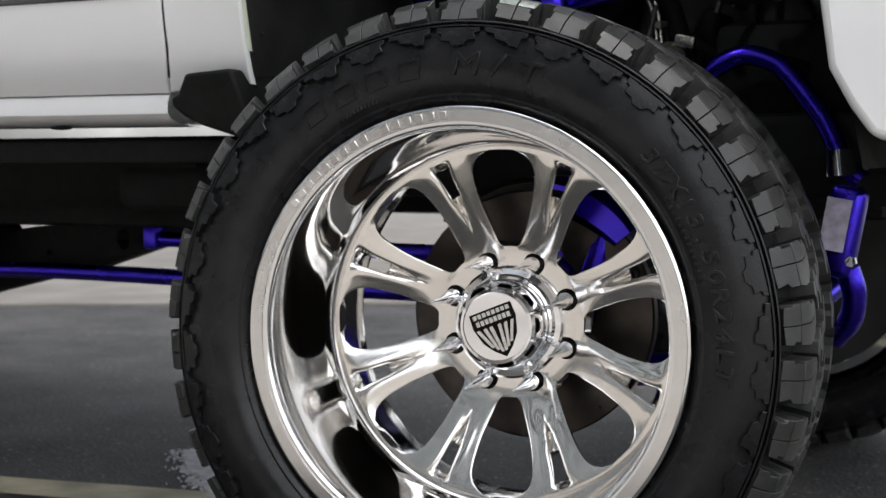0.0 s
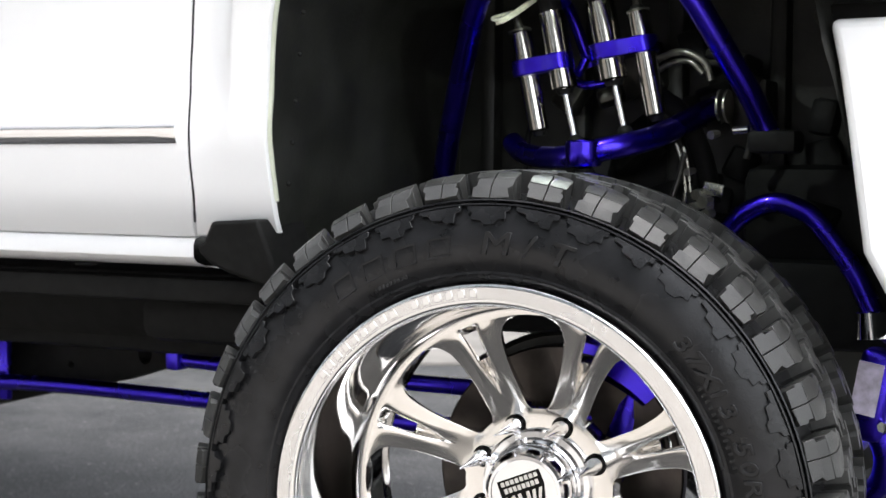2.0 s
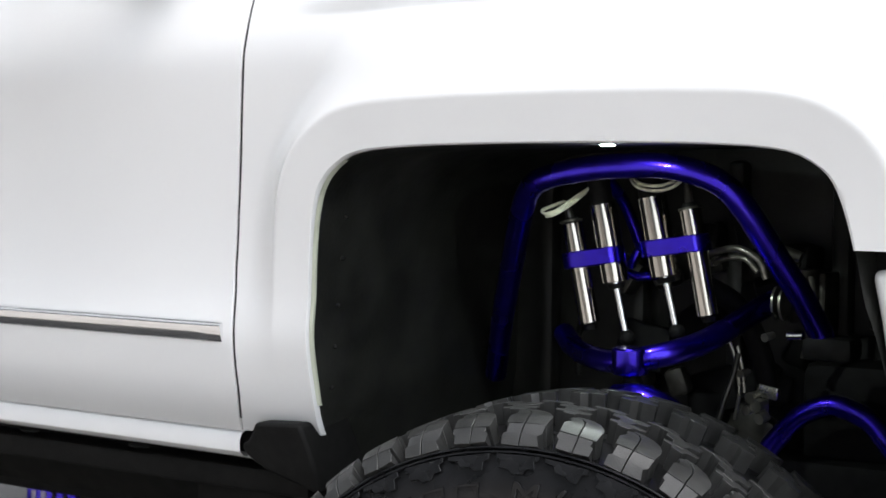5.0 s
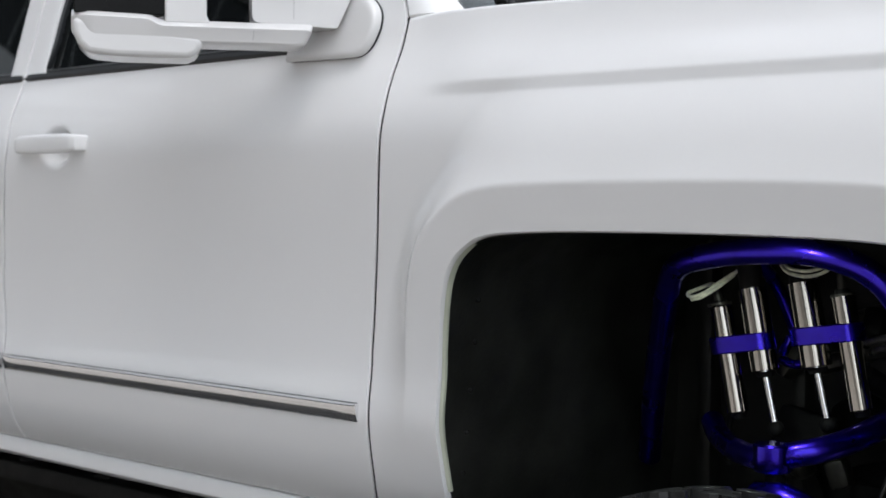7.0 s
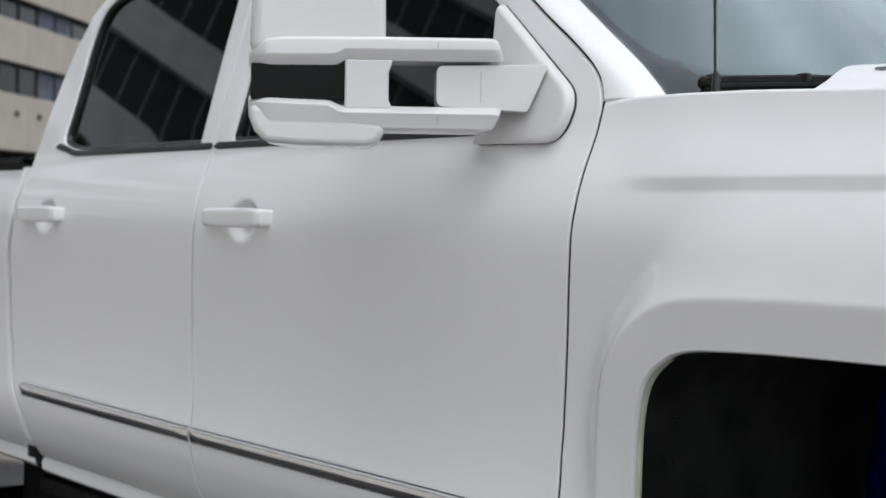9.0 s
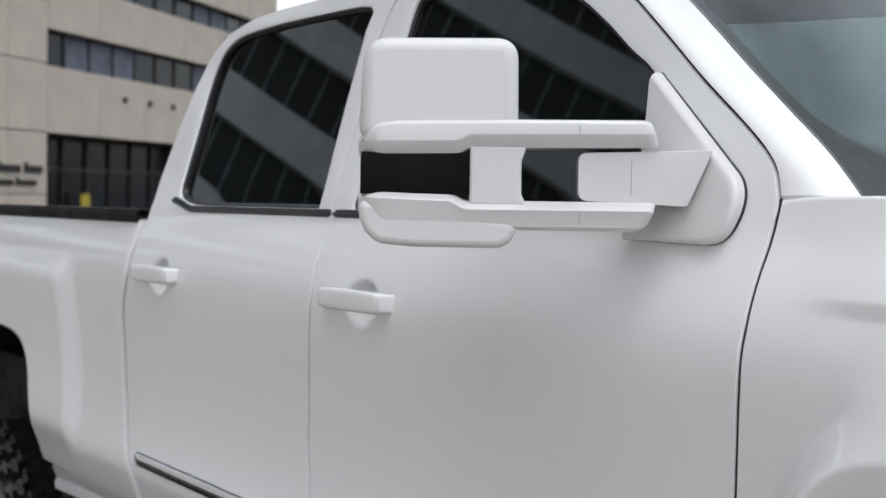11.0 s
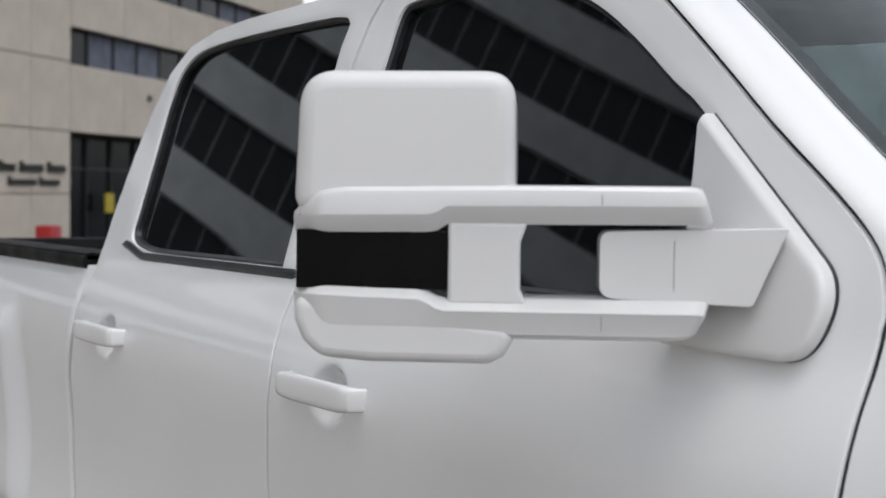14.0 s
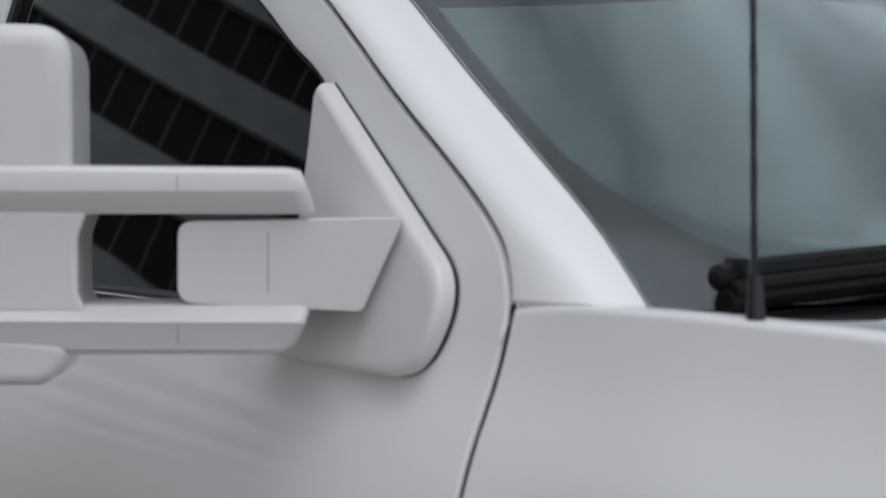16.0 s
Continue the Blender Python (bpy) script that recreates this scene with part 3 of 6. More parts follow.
# runs from the front foot to the rear foot
RARCH = [(REAR_X + 0.50, 0.90)] + [p for p in [(REAR_X + dx, z) for dx, z in ((0.49, 0.98), (0.478, 1.08), (0.455, 1.17), (0.42, 1.225), (0.37, 1.258), (0.28, 1.276), (0.1, 1.283),
                                  (-0.1, 1.283), (-0.28, 1.276), (-0.37, 1.258), (-0.42, 1.225), (-0.455, 1.17), (-0.478, 1.08), (-0.49, 0.98))]] + [(REAR_X - 0.50, 0.90)]
RARCH = [tuple(p) for p in spline(RARCH, 3)]


def bed_y(x, z):
    y = body_y(min(z, 1.60)) + max(0, z - 1.60) * 0.25
    inside = 1 - smooth01(-3.25, -3.15, x - 0.04 * (1.3 - z))
    hump = inside * (1 - smooth01(1.44, 1.54, z)) * smooth01(0.93, 1.12, z)
    return y - 0.032 * hump


BED_OUT = [(-2.708, 0.885), (-2.722, 0.956), (-2.803, 1.08), (-2.833, 1.20), (-2.816, 1.39), (-2.768, 1.49), (-2.768, 1.57), (-2.780, 1.632),
           (-3.2, 1.632), (-3.7, 1.632), (-4.3, 1.632), (-4.9, 1.632), (-5.28, 1.630), (-5.31, 1.50), (-5.31, 1.2), (-5.30, 0.90)]
BED_OUT = [(x - (0.014 if i < 8 else 0), z) for i, (x, z) in enumerate(BED_OUT)]
a, b = paired(RARCH, BED_OUT, [((0, 15), (0, 7), 60), ((15, 30), (7, 12), 50), ((30, 48), (12, 15), 40)])
bed = from_pairs("bed_side", a, b, 70, bed_y, truck, "white pickup bed side with a flared wheel opening")

bm = bmesh.new()
add_tube(bm, [(-2.80, 0.05, 1.640), (-3.5, 0.05, 1.640), (-5.28, 0.05, 1.640)], 0.020, 12)
add_box(bm, (-4.04, 0.085, 1.648), (2.48, 0.10, 0.022), bevel=0.006)
part("bed_rail_cap", bm, M_BLACK, truck, "black plastic bed rail cap")
bm = bmesh.new()
add_box(bm, (-4.05, 1.0, 1.0), (2.46, 1.75, 0.30), bevel=0.02)
add_box(bm, (-2.86, 1.0, 1.35), (0.05, 1.80, 0.58), bevel=0.01)
add_box(bm, (-5.28, 1.0, 1.30), (0.06, 1.90, 0.62), bevel=0.01)
part("bed_box", bm, M_BLACK, truck, "black lined pickup bed")

# sill under the doors; solid black ovals paint the dark of its drain holes
bm = bmesh.new()
prof = [(0.092, 0.842), (0.066, 0.834), (0.060, 0.822), (0.061, 0.795), (0.070, 0.779), (0.098, 0.770), (0.135, 0.766), (0.16, 0.766)]
rows = []
for i in range(81):
    x = -0.672 - 2.03 * i / 80
    dz = 0.005 * (-0.67 - x) - 0.004
    rows.append([(x, y, z + dz + (0.013 if z < 0.79 else 0.006 if z < 0.80 else 0)) for y, z in prof])
add_grid(bm, rows)
sill = part("rocker_panel", bm, M_WHITE, truck, "white rocker panel under the doors", flip_check=False)
for i in range(5):
    bm = bmesh.new()
    x = -0.95 - 0.30 * i
    bmesh.ops.create_uvsphere(bm, u_segments=16, v_segments=8, radius=1, matrix=Matrix.Translation((x, 0.094, 0.774 + 0.005 * (-0.67 - x))) @ Matrix.Diagonal((0.026, 0.012, 0.004, 1)))
    part("drain_hole_dark", bm, M_BLACK, sill, "black oval painted as the dark of a drain opening")

# the bed's own sill, in line with the cab's
bm = bmesh.new()
rows = []
for i in range(31):
    x = -2.745 - 0.76 * i / 30
    dz = 0.014 - 0.03 * max(0.0, -3.30 - x)
    rows.append([(x, y, z + dz + (0.013 if z < 0.79 else 0.006 if z < 0.80 else 0)) for y, z in [(0.070, 0.874), (0.052, 0.868)] + prof[1:]])
add_grid(bm, rows)
part("bed_sill", bm, M_WHITE, truck, "white sill under the pickup bed", flip_check=False)
# made-up black block that keeps the space under the bed dark
bm = bmesh.new()
add_box(bm, (-2.98, 0.55, 0.645), (0.80, 0.55, 0.32), bevel=0.06)
part("underbed_filler", bm, M_BLACK, truck, "black filler block added to darken the space under the bed")

# black inner sill, rock slider panel and frame rail below
bm = bmesh.new()
add_box(bm, (-1.74, 0.19, 0.730), (2.32, 0.10, 0.045), bevel=0.008)
part("pinch_rail", bm, M_BLACK, truck, "black inner sill rail")
bm = bmesh.new()
add_box(bm, (-1.80, 0.42, 0.66), (2.30, 0.14, 0.17), bevel=0.02)
part("frame_rail", bm, M_BLACK, truck, "black steel chassis frame rail")
bm = bmesh.new()
add_grid(bm, [[(x, 0.24, 0.715), (x, 0.26, 0.66), (x, 0.30, 0.615 + 0.05 * smooth01(-1.0, -0.75, x))] for x in [-2.75 + 0.1 * i for i in range(21)]])
add_box(bm, (-0.80, 0.30, 0.665), (0.30, 0.12, 0.10), bevel=0.03)
part("splash_shield", bm, M_BLACK, truck, "black underbody splash shield")

# mud flap at the opening's rear foot
bm = bmesh.new()
flap = [(-0.634, 0.822), (-0.618, 0.829), (-0.595, 0.864), (-0.496, 0.870), (-0.478, 0.80), (-0.478, 0.745), (-0.500, 0.752), (-0.577, 0.774), (-0.611, 0.789), (-0.634, 0.808)]
v0 = [bm.verts.new((x, 0.018 + (0.83 - z) * 0.25, z)) for x, z in flap]
f = bm.faces.new(v0)
ext = bmesh.ops.extrude_face_region(bm, geom=[f])
for v in [g for g in ext["geom"] if isinstance(g, bmesh.types.BMVert)]:
    v.co.y += 0.14
bevel_mod(part("mud_guard", bm, M_BLACK, truck, "black plastic mud guard with bolt heads"), 0.008, 3)

# opening liner, inner wall and sealer bead
bm = bmesh.new()
lin = [(-0.50, 0.70)] + ARCH + [(0.466, 1.10), (0.481, 1.026), (0.513, 0.838), (0.54, 0.70)]
lin = [tuple(polyline(lin, i / 160)) for i in range(161)]
rows = []
for x, z in lin:
    grow = lambda k: (x + 0.02 * k * (1 if x > 0 else -1), z + 0.006 * k)
    rows.append([(x, fender_y(x, z) + 0.012, z), (grow(0.4)[0], 0.07, grow(0.4)[1]), (grow(0.8)[0], 0.25, grow(0.8)[1]), (grow(1)[0], 0.45, grow(1)[1]), (grow(1)[0] * 0.96, 0.70, z + 0.01)])
add_grid(bm, rows)
liner = part("wheel_liner", bm, M_LINER, truck, "black textured plastic wheel liner", flip_check=False)
bm = bmesh.new()
add_box(bm, (0.0, 0.74, 1.02), (1.06, 0.06, 0.74), bevel=0.01)
inner_wall = part("inner_wall", bm, M_LINER, truck, "black inner wheel-well wall with ribs")
for i in range(5):
    bm = bmesh.new()
    add_box(bm, (-0.40 + 0.2 * i, 0.70, 1.05), (0.035, 0.05, 0.55), bevel=0.012)
    part("wall_rib", bm, M_LINER, inner_wall)
for z in (0.93, 1.0, 1.07, 1.15, 1.22):
    bm = bmesh.new()
    x = -0.462 + (z - 1.0) * 0.10
    bmesh.ops.create_uvsphere(bm, u_segments=10, v_segments=6, radius=0.0045, matrix=Matrix.Translation((x + 0.006, 0.055, z)))
    part("liner_clip", bm, M_BLACK, liner)
bm = bmesh.new()
pts = [(x + 0.002, fender_y(x, z) + 0.012, z) for x, z in [tuple(polyline(ARCH[3:23], i / 30)) for i in range(31)]]
add_grid(bm, [[(p[0] + 0.001, p[1] + 0.006, p[2]), (p[0] + 0.002, p[1], p[2]), (p[0] - 0.001, p[1] - 0.005, p[2])] for p in pts])
part("sealer_bead", bm, M_SEALER, front_fender, "pale green seam sealer along the opening edge")

# lit lamp in the top of the liner
bm = bmesh.new()
add_tube(bm, [(0.008, 0.130, 1.352), (0.008, 0.130, 1.3425), (0.008, 0.130, 1.3395)], [0.018, 0.018, 0.0145], 24)
lamp = part("well_lamp", bm, M_BLACK, liner, "small round lit lamp in the wheel liner")
bm = bmesh.new()
add_tube(bm, [(0.008, 0.130, 1.3395), (0.008, 0.130, 1.338)], [0.0115, 0.0105], 24)
part("lens", bm, M_LED, lamp, "glowing white lens")

# ---------- bumper wing, front end ----------
bm = bmesh.new()
BUMP = [(0.460, 1.166), (0.474, 1.10), (0.487, 1.024), (0.500, 0.934), (0.514, 0.842), (0.546, 0.787), (0.578, 0.745), (0.62, 0.735), (0.98, 0.735), (1.06, 0.80), (1.08, 1.00), (1.05, 1.166)]
v0 = [bm.verts.new((x, -0.006 - 0.02 * smooth01(0.46, 0.6, x), z)) for x, z in BUMP]
f = bm.faces.new(v0)
ext = bmesh.ops.extrude_face_region(bm, geom=[f])
for v in [g for g in ext["geom"] if isinstance(g, bmesh.types.BMVert)]:
    v.co.y += 0.20
bevel_mod(part("bumper_wing", bm, M_WHITE, truck, "white painted front bumper corner"), 0.014, 4)
bm = bmesh.new()
add_box(bm, (1.00, 1.0, 0.96), (0.16, 1.90, 0.40), bevel=0.04, seg=3)
part("bumper_centre", bm, M_WHITE, truck)
bm = bmesh.new()
add_box(bm, (0.75, 0.10, 1.177), (0.60, 0.12, 0.030), bevel=0.005)
add_box(bm, (0.98, 1.0, 1.38), (0.06, 1.80, 0.42), bevel=0.02)
part("grille_backing", bm, M_BLACK, truck, "black filler behind the bumper gap")

# ---------- bonnet, cowl, windscreen, roof ----------
HOOD_Y = lambda x: body_y(top_z(x)) + 0.006


def hood_z(x, y):
    s = min(y - HOOD_Y(x), 2.0 - y - HOOD_Y(x))
    ahead = smooth01(-0.30, 0.0, x)
    z = top_z(x) - 0.008 * smooth01(0.0, 0.03, s) * (1 - ahead) + 0.012 * smooth01(0.0, 0.06, s) * ahead + 0.02 * smooth01(0.15, 0.9, s)
    dome = smooth01(0.13, 0.27, s) * smooth01(-0.46, -0.36, x) * (1 - 0.6 * smooth01(0.5, 0.95, x))
    return z + (0.064 - 0.016 * ahead) * dome


bm = bmesh.new()
rows = []
for i in range(71):
    x = -0.47 + 1.45 * i / 70
    y0 = HOOD_Y(x)
    ys = [y0 + (2.0 - 2 * y0) * j / 90 for j in range(91)]
    back = lambda y: x + 0.12 * (1 - i / 70) ** 3 * smooth01(0.03, 0.22, min(y - y0, 2.0 - y0 - y))
    rows.append([(x, y0, top_z(x) - 0.04)] + [(back(y), y, hood_z(back(y), y)) for y in ys] + [(x, 2.0 - y0, top_z(x) - 0.04)])
g = add_grid(bm, rows)
for row in (g[0], g[-1]):
    low = [bm.verts.new((v.co.x, v.co.y, v.co.z - (0.04 if row is g[0] else 0.25))) for v in row]
    for i in range(len(row) - 1):
        bm.faces.new((row[i], row[i + 1], low[i + 1], low[i]))
hood = part("hood", bm, M_WHITE, truck, "white hood with a raised power dome and chrome badge", flip_check=False)

WS_EDGE = [(-0.517, 0.117, 1.700), (-0.60, 0.145, 1.760), (-0.68, 0.165, 1.812), (-0.80, 0.190, 1.893), (-0.94, 0.222, 1.990), (-1.06, 0.246, 2.068), (-1.17, 0.275, 2.125)]
WS_EDGE = [tuple(p) for p in spline(WS_EDGE, 3)]
bm = bmesh.new()
n = 40
rows = []
for i in range(n + 1):
    s = i / n
    c = polyline(CUT_A[3:], s)
    e = polyline(WS_EDGE, s)
    row = []
    yc = body_y(c[1])
    row.append((c[0] + 0.004, yc + 0.035, c[1] + 0.003))
    for k, t in enumerate((0.0, 0.014, 0.05, 0.1, 0.2, 0.3, 0.4, 0.5, 0.6, 0.7, 0.8, 0.9, 0.97, 1.0)):
        x = c[0] + 0.005 + (e[0] - c[0] - 0.005) * t
        z = c[1] + 0.004 + (e[2] - c[1] - 0.004) * t
        y = yc + (e[1] - yc) * (t ** 1.6)
        bulge = 0.006 * math.sin(math.pi * t)
        row.append((x + bulge, y + (0.004 if k == 0 else 0) - bulge * 0.3, z + bulge * 0.5))
    row.append((e[0] - 0.006, e[1] + 0.02, e[2] - 0.012))
    rows.append(row)
low = []
for x, y, z in rows[0]:
    low.append((x, y + 0.02, z - 0.03))
add_grid(bm, [low] + rows)
part("a_pillar", bm, M_WHITE, truck, "white sloping windscreen pillar", flip_check=False)
# black strip added as the shade in the gap beside the pillar
bm = bmesh.new()
add_grid(bm, [[(c[0] - 0.005, body_y(c[1]) + 0.0070, c[1] - 0.005), (c[0] + 0.003, body_y(c[1]) + 0.0062, c[1] + 0.002), (c[0] + 0.010, body_y(c[1]) + 0.0085, c[1] + 0.007)] for c in CUT_A])
part("pillar_gap_shade", bm, M_BLACK, truck, "dark strip painted as the shade between door frame and pillar", flip_check=False)
bm = bmesh.new()
add_grid(bm, [[(x, 2.0 - y, z) for x, y, z in reversed(r)] for r in [low] + rows])
part("a_pillar", bm, M_WHITE, truck, "white sloping windscreen pillar", flip_check=False)
bm = bmesh.new()
add_grid(bm, [[(x, 0.20 + 1.60 * j / 12, z + 0.075 * min(1, 3 * math.sin(math.pi * j / 12))) for j in range(13)] for x, z in ((-2.72, 1.90), (-2.62, 2.03), (-2.4, 2.06), (-2.0, 2.06), (-1.5, 2.06), (-1.18, 2.045))])
part("headliner", bm, M_INTERIOR, truck, "grey headliner under the roof")

# windscreen glass with its dark border
def ws_point(s, t, off=0.0):
    """s up the glass, t across from the near edge to the far one."""
    a = polyline(WS_EDGE, s)
    y = a[1] + 0.0005 + (2.0 - 2 * a[1] - 0.001) * t
    bow = math.sin(math.pi * t)
    return Vector((a[0] + 0.20 * bow * (1 - 0.35 * s) - off * 0.6, y, a[2] + 0.028 * bow * (0.6 + 0.6 * s) - 0.004 - off * 0.8))


bm = bmesh.new()
add_grid(bm, [[ws_point(i / 30, j / 60) for j in range(61)] for i in range(31)])
ws = part("windshield", bm, M_WIND, truck, "clear slightly green windshield reflecting the sky", flip_check=False)
sol = ws.modifiers.new("solid", 'SOLIDIFY')
sol.thickness, sol.use_rim = 0.005, False
ws.visible_shadow = False
bm = bmesh.new()
rows = []
for i in range(31):
    row = []
    for j in range(61):
        t = 0.018 + 0.964 * j / 60
        s0 = 0.075 + 0.16 * (1 - smooth01(0.0, 0.11, t)) ** 2.2
        row.append(ws_point(s0 + (0.62 + 0.05 * smooth01(0.0, 0.35, t) - s0) * i / 30, t, 0.0065))
    rows.append(row)
add_grid(bm, rows)
coating = part("solar_coating", bm, M_COATING, ws, "faint teal solar coating inside the glass", flip_check=False)
thin = coating.modifiers.new("solid", 'SOLIDIFY')
thin.thickness, thin.use_rim = 0.0008, False
coating.visible_shadow = False
bm = bmesh.new()
rows = []
for i in range(61):
    s = i / 60
    wdt = 0.018 + 0.040 * (1 - smooth01(0.05, 0.36, s)) ** 1.8
    rows.append([ws_point(s, wdt * k / 6, 0.0056) for k in range(7)])
add_grid(bm, rows)
rows = []
for j in range(61):
    t = j / 60
    hgt = 0.10 + 0.14 * (1 - smooth01(0.0, 0.13, t)) ** 1.6 + 0.14 * smooth01(0.87, 1.0, t)
    rows.append([ws_point(hgt * k / 5, t, 0.0058) for k in range(6)])
add_grid(bm, rows)
rows = []
for j in range(61):
    rows.append([ws_point(0.94 + 0.06 * k / 3, j / 60, 0.0057) for k in range(4)])
add_grid(bm, rows)
part("frit_border", bm, M_FRIT, ws, "dark ceramic border of the windshield")

bm = bmesh.new()
rows = []
for i in range(13):
    s = i / 12
    x = -1.175 - 1.43 * s
    zr = lerp_table([(-2.62, 2.085), (-2.45, 2.122), (-2.2, 2.135), (-1.75, 2.138), (-1.5, 2.138), (-1.3, 2.126), (-1.17, 2.10)], x)
    yr = body_y(zr)
    row = []
    for j in range(41):
        t = j / 40
        y = yr + (2.0 - 2 * yr) * t
        e = min(t, 1 - t)
        xx = x + (0.13 * math.sin(math.pi * t) * (1 - s) if i < 4 else 0)
        row.append((xx, y, zr + 0.055 * smooth01(0, 0.12, e) + 0.015 * smooth01(0.1, 0.5, e)))
    rows.append(row)
add_grid(bm, rows)
part("roof", bm, M_WHITE, truck, "white cab roof", flip_check=False)
bm = bmesh.new()
rows = []
for j in range(13):
    z = 1.0 + 1.1 * j / 12
    y0 = body_y(z) + 0.05
    x = lerp_table([(1.0, -2.80), (1.65, -2.76), (1.875, -2.715), (2.046, -2.635), (2.1, -2.56)], z)
    rows.append([(x, y0, z), (x, 1.0, z), (x, 2.0 - y0, z)])
add_grid(bm, rows)
part("cab_back", bm, M_WHITE, truck)
# cabin: dashboard, seats and floor, dark behind the glass
bm = bmesh.new()
add_box(bm, (-0.78, 1.0, 1.62), (0.42, 1.66, 0.16), bevel=0.05, seg=3)
part("dashboard", bm, M_DASH, truck, "grey dashboard behind the windshield")
bm = bmesh.new()
for y in (0.55, 1.45):
    add_box(bm, (-1.75, y, 1.55), (0.16, 0.50, 0.65), bevel=0.05, seg=3)
    add_box(bm, (-1.72, y, 1.94), (0.10, 0.26, 0.16), bevel=0.04, seg=3)
add_box(bm, (-2.55, 1.0, 1.55), (0.16, 1.5, 0.65), bevel=0.05, seg=3)
add_box(bm, (-1.6, 1.0, 1.12), (2.0, 1.7, 0.06), bevel=0.01)
part("cabin_seats", bm, M_INTERIOR, truck, "grey cabin seats and floor")

# far side, closed plainly
bm = bmesh.new()
rows = []
for i in range(31):
    z = 0.84 + 0.86 * i / 30
    rows.append([(x, 2.0 - body_y(z), z) for x in (-5.28, -4.6)] + [(x, 2.0 - body_y(max(z, 1.30)) , z) for x in (-4.55, -3.5)] + [(x, 2.0 - body_y(z), z) for x in (-3.45, -2.7, -1.8, -0.62, -0.5)])
add_grid(bm, rows)
rows = []
for i in range(16):
    z = 1.34 + 0.35 * i / 15
    rows.append([(x, 2.0 - body_y(z), z) for x in (-0.5, 0.0, 0.5, 0.96)])
add_grid(bm, rows)
part("far_body_side", bm, M_WHITE, truck, flip_check=False)
bm = bmesh.new()
rows = []
for i in range(11):
    z = 1.69 + 0.43 * i / 10
    xa = lerp_table([(1.69, -0.62), (1.75, -0.66), (1.87, -0.83), (2.06, -1.10), (2.12, -1.2)], z)
    xb = lerp_table([(1.65, -2.76), (1.875, -2.72), (2.046, -2.64), (2.13, -2.5)], z)
    rows.append([(xa + (xb - xa) * k / 8, 2.0 - body_y(z), z) for k in range(9)])
add_grid(bm, rows)
fw_ = part("far_windows", bm, M_TINT, truck, "dark far side windows", flip_check=False)
fw_.visible_shadow = False

# cowl, wiper, aerial, badge
bm = bmesh.new()
add_grid(bm, [[(x, y, 1.690 + 0.02 * math.sin(math.pi * (y - 0.1) / 1.8)) for y in [0.13 + 1.74 * j / 30 for j in range(31)]] for x in (-0.62, -0.55, -0.50, -0.45, -0.40, -0.33, -0.27)])
part("cowl_panel", bm, M_BLACK, truck, "black plastic cowl under the windshield")
wp = spline([(-0.478, 0.140, 1.726), (-0.474, 0.19, 1.731), (-0.43, 0.40, 1.744), (-0.38, 0.62, 1.752), (-0.34, 0.85, 1.755)], 8)
bm = bmesh.new()
add_tube(bm, [p + Vector((0.010, 0.0, -0.017)) for p in wp], 0.0100, 8)
wiper = part("wiper", bm, M_BLACK, truck, "black wiper resting on the windshield base")
bm = bmesh.new()
add_tube(bm, wp, [0.006] + [0.0105] * (len(wp) - 1), 8)
part("wiper_arm", bm, M_BLACK, wiper)
bm = bmesh.new()
add_tube(bm, [p + Vector((0.014, 0.004, -0.008)) for p in wp], 0.0070, 8)
part("wiper_blade", bm, M_BLACK, wiper)
for k in (6, 14, 22):
    bm = bmesh.new()
    add_box(bm, wp[k] + Vector((0.004, 0, 0.003)), (0.024, 0.012, 0.020), bevel=0.003)
    part("wiper_clip", bm, M_TRIMBLK, wiper)
bm = bmesh.new()
ant = [Vector((-0.400, 0.085, 1.700)).lerp(Vector((-0.433, 0.095, 2.50)), k / 40) for k in range(41)]
add_tube(bm, ant, [0.0020 + (0.0006 if k % 2 else 0.0) for k in range(41)], 8)
cyl_between(bm, (-0.399, 0.085, 1.690), (-0.4005, 0.0853, 1.735), 0.008, 0.004, 12)
part("antenna", bm, M_TRIMBLK, truck, "thin black whip antenna")
for w, h, dx in [(0.075, 0.014, -0.245)] + [(0.030, 0.022, -0.18 + 0.039 * k) for k in range(7)]:
    bm = bmesh.new()
    add_box(bm, (dx, HOOD_Y(dx) + 0.232, hood_z(dx, HOOD_Y(dx) + 0.236) - 0.004), (w, 0.006, h), bevel=0.002)
    part("hood_badge", bm, M_CHROME, hood, "chrome badge bar on the dome side")

# ---------- door mirror ----------
MU, MN = Vector((0.5854, 0.8108, 0)), Vector((0.8108, -0.5854, 0))
MO = Vector((-0.923, -0.219, 0))


def mp(s, d, z):
    """A place on the mirror: s towards the door, d ahead of its front face, z up."""
    return MO + MU * s + MN * d + Vector((0, 0, z))


def mirror_solid(outline, d0, d1):
    """A solid from an outline in s and z, from depth d0 (front) back to d1."""
    bm = bmesh.new()
    f = bm.faces.new([bm.verts.new(mp(s, d0, z)) for s, z in outline])
    ext = bmesh.ops.extrude_face_region(bm, geom=[f])
    for v in [g for g in ext["geom"] if isinstance(g, bmesh.types.BMVert)]:
        v.co += MN * (d1 - d0)
    return bm


def rounded(pts, radii, n=6):
    """An outline with its corners rounded."""
    out = []
    for i, (p, r) in enumerate(zip(pts, radii)):
        c, a, b = Vector(p), Vector(pts[i - 1]), Vector(pts[(i + 1) % len(pts)])
        u, v = c + (a - c).normalized() * r, c + (b - c).normalized() * r
        if r == 0:
            out.append(tuple(c))
            continue
        out += [tuple((1 - k / n) ** 2 * u + 2 * (1 - k / n) * k / n * c + (k / n) ** 2 * v) for k in range(n + 1)]
    return out


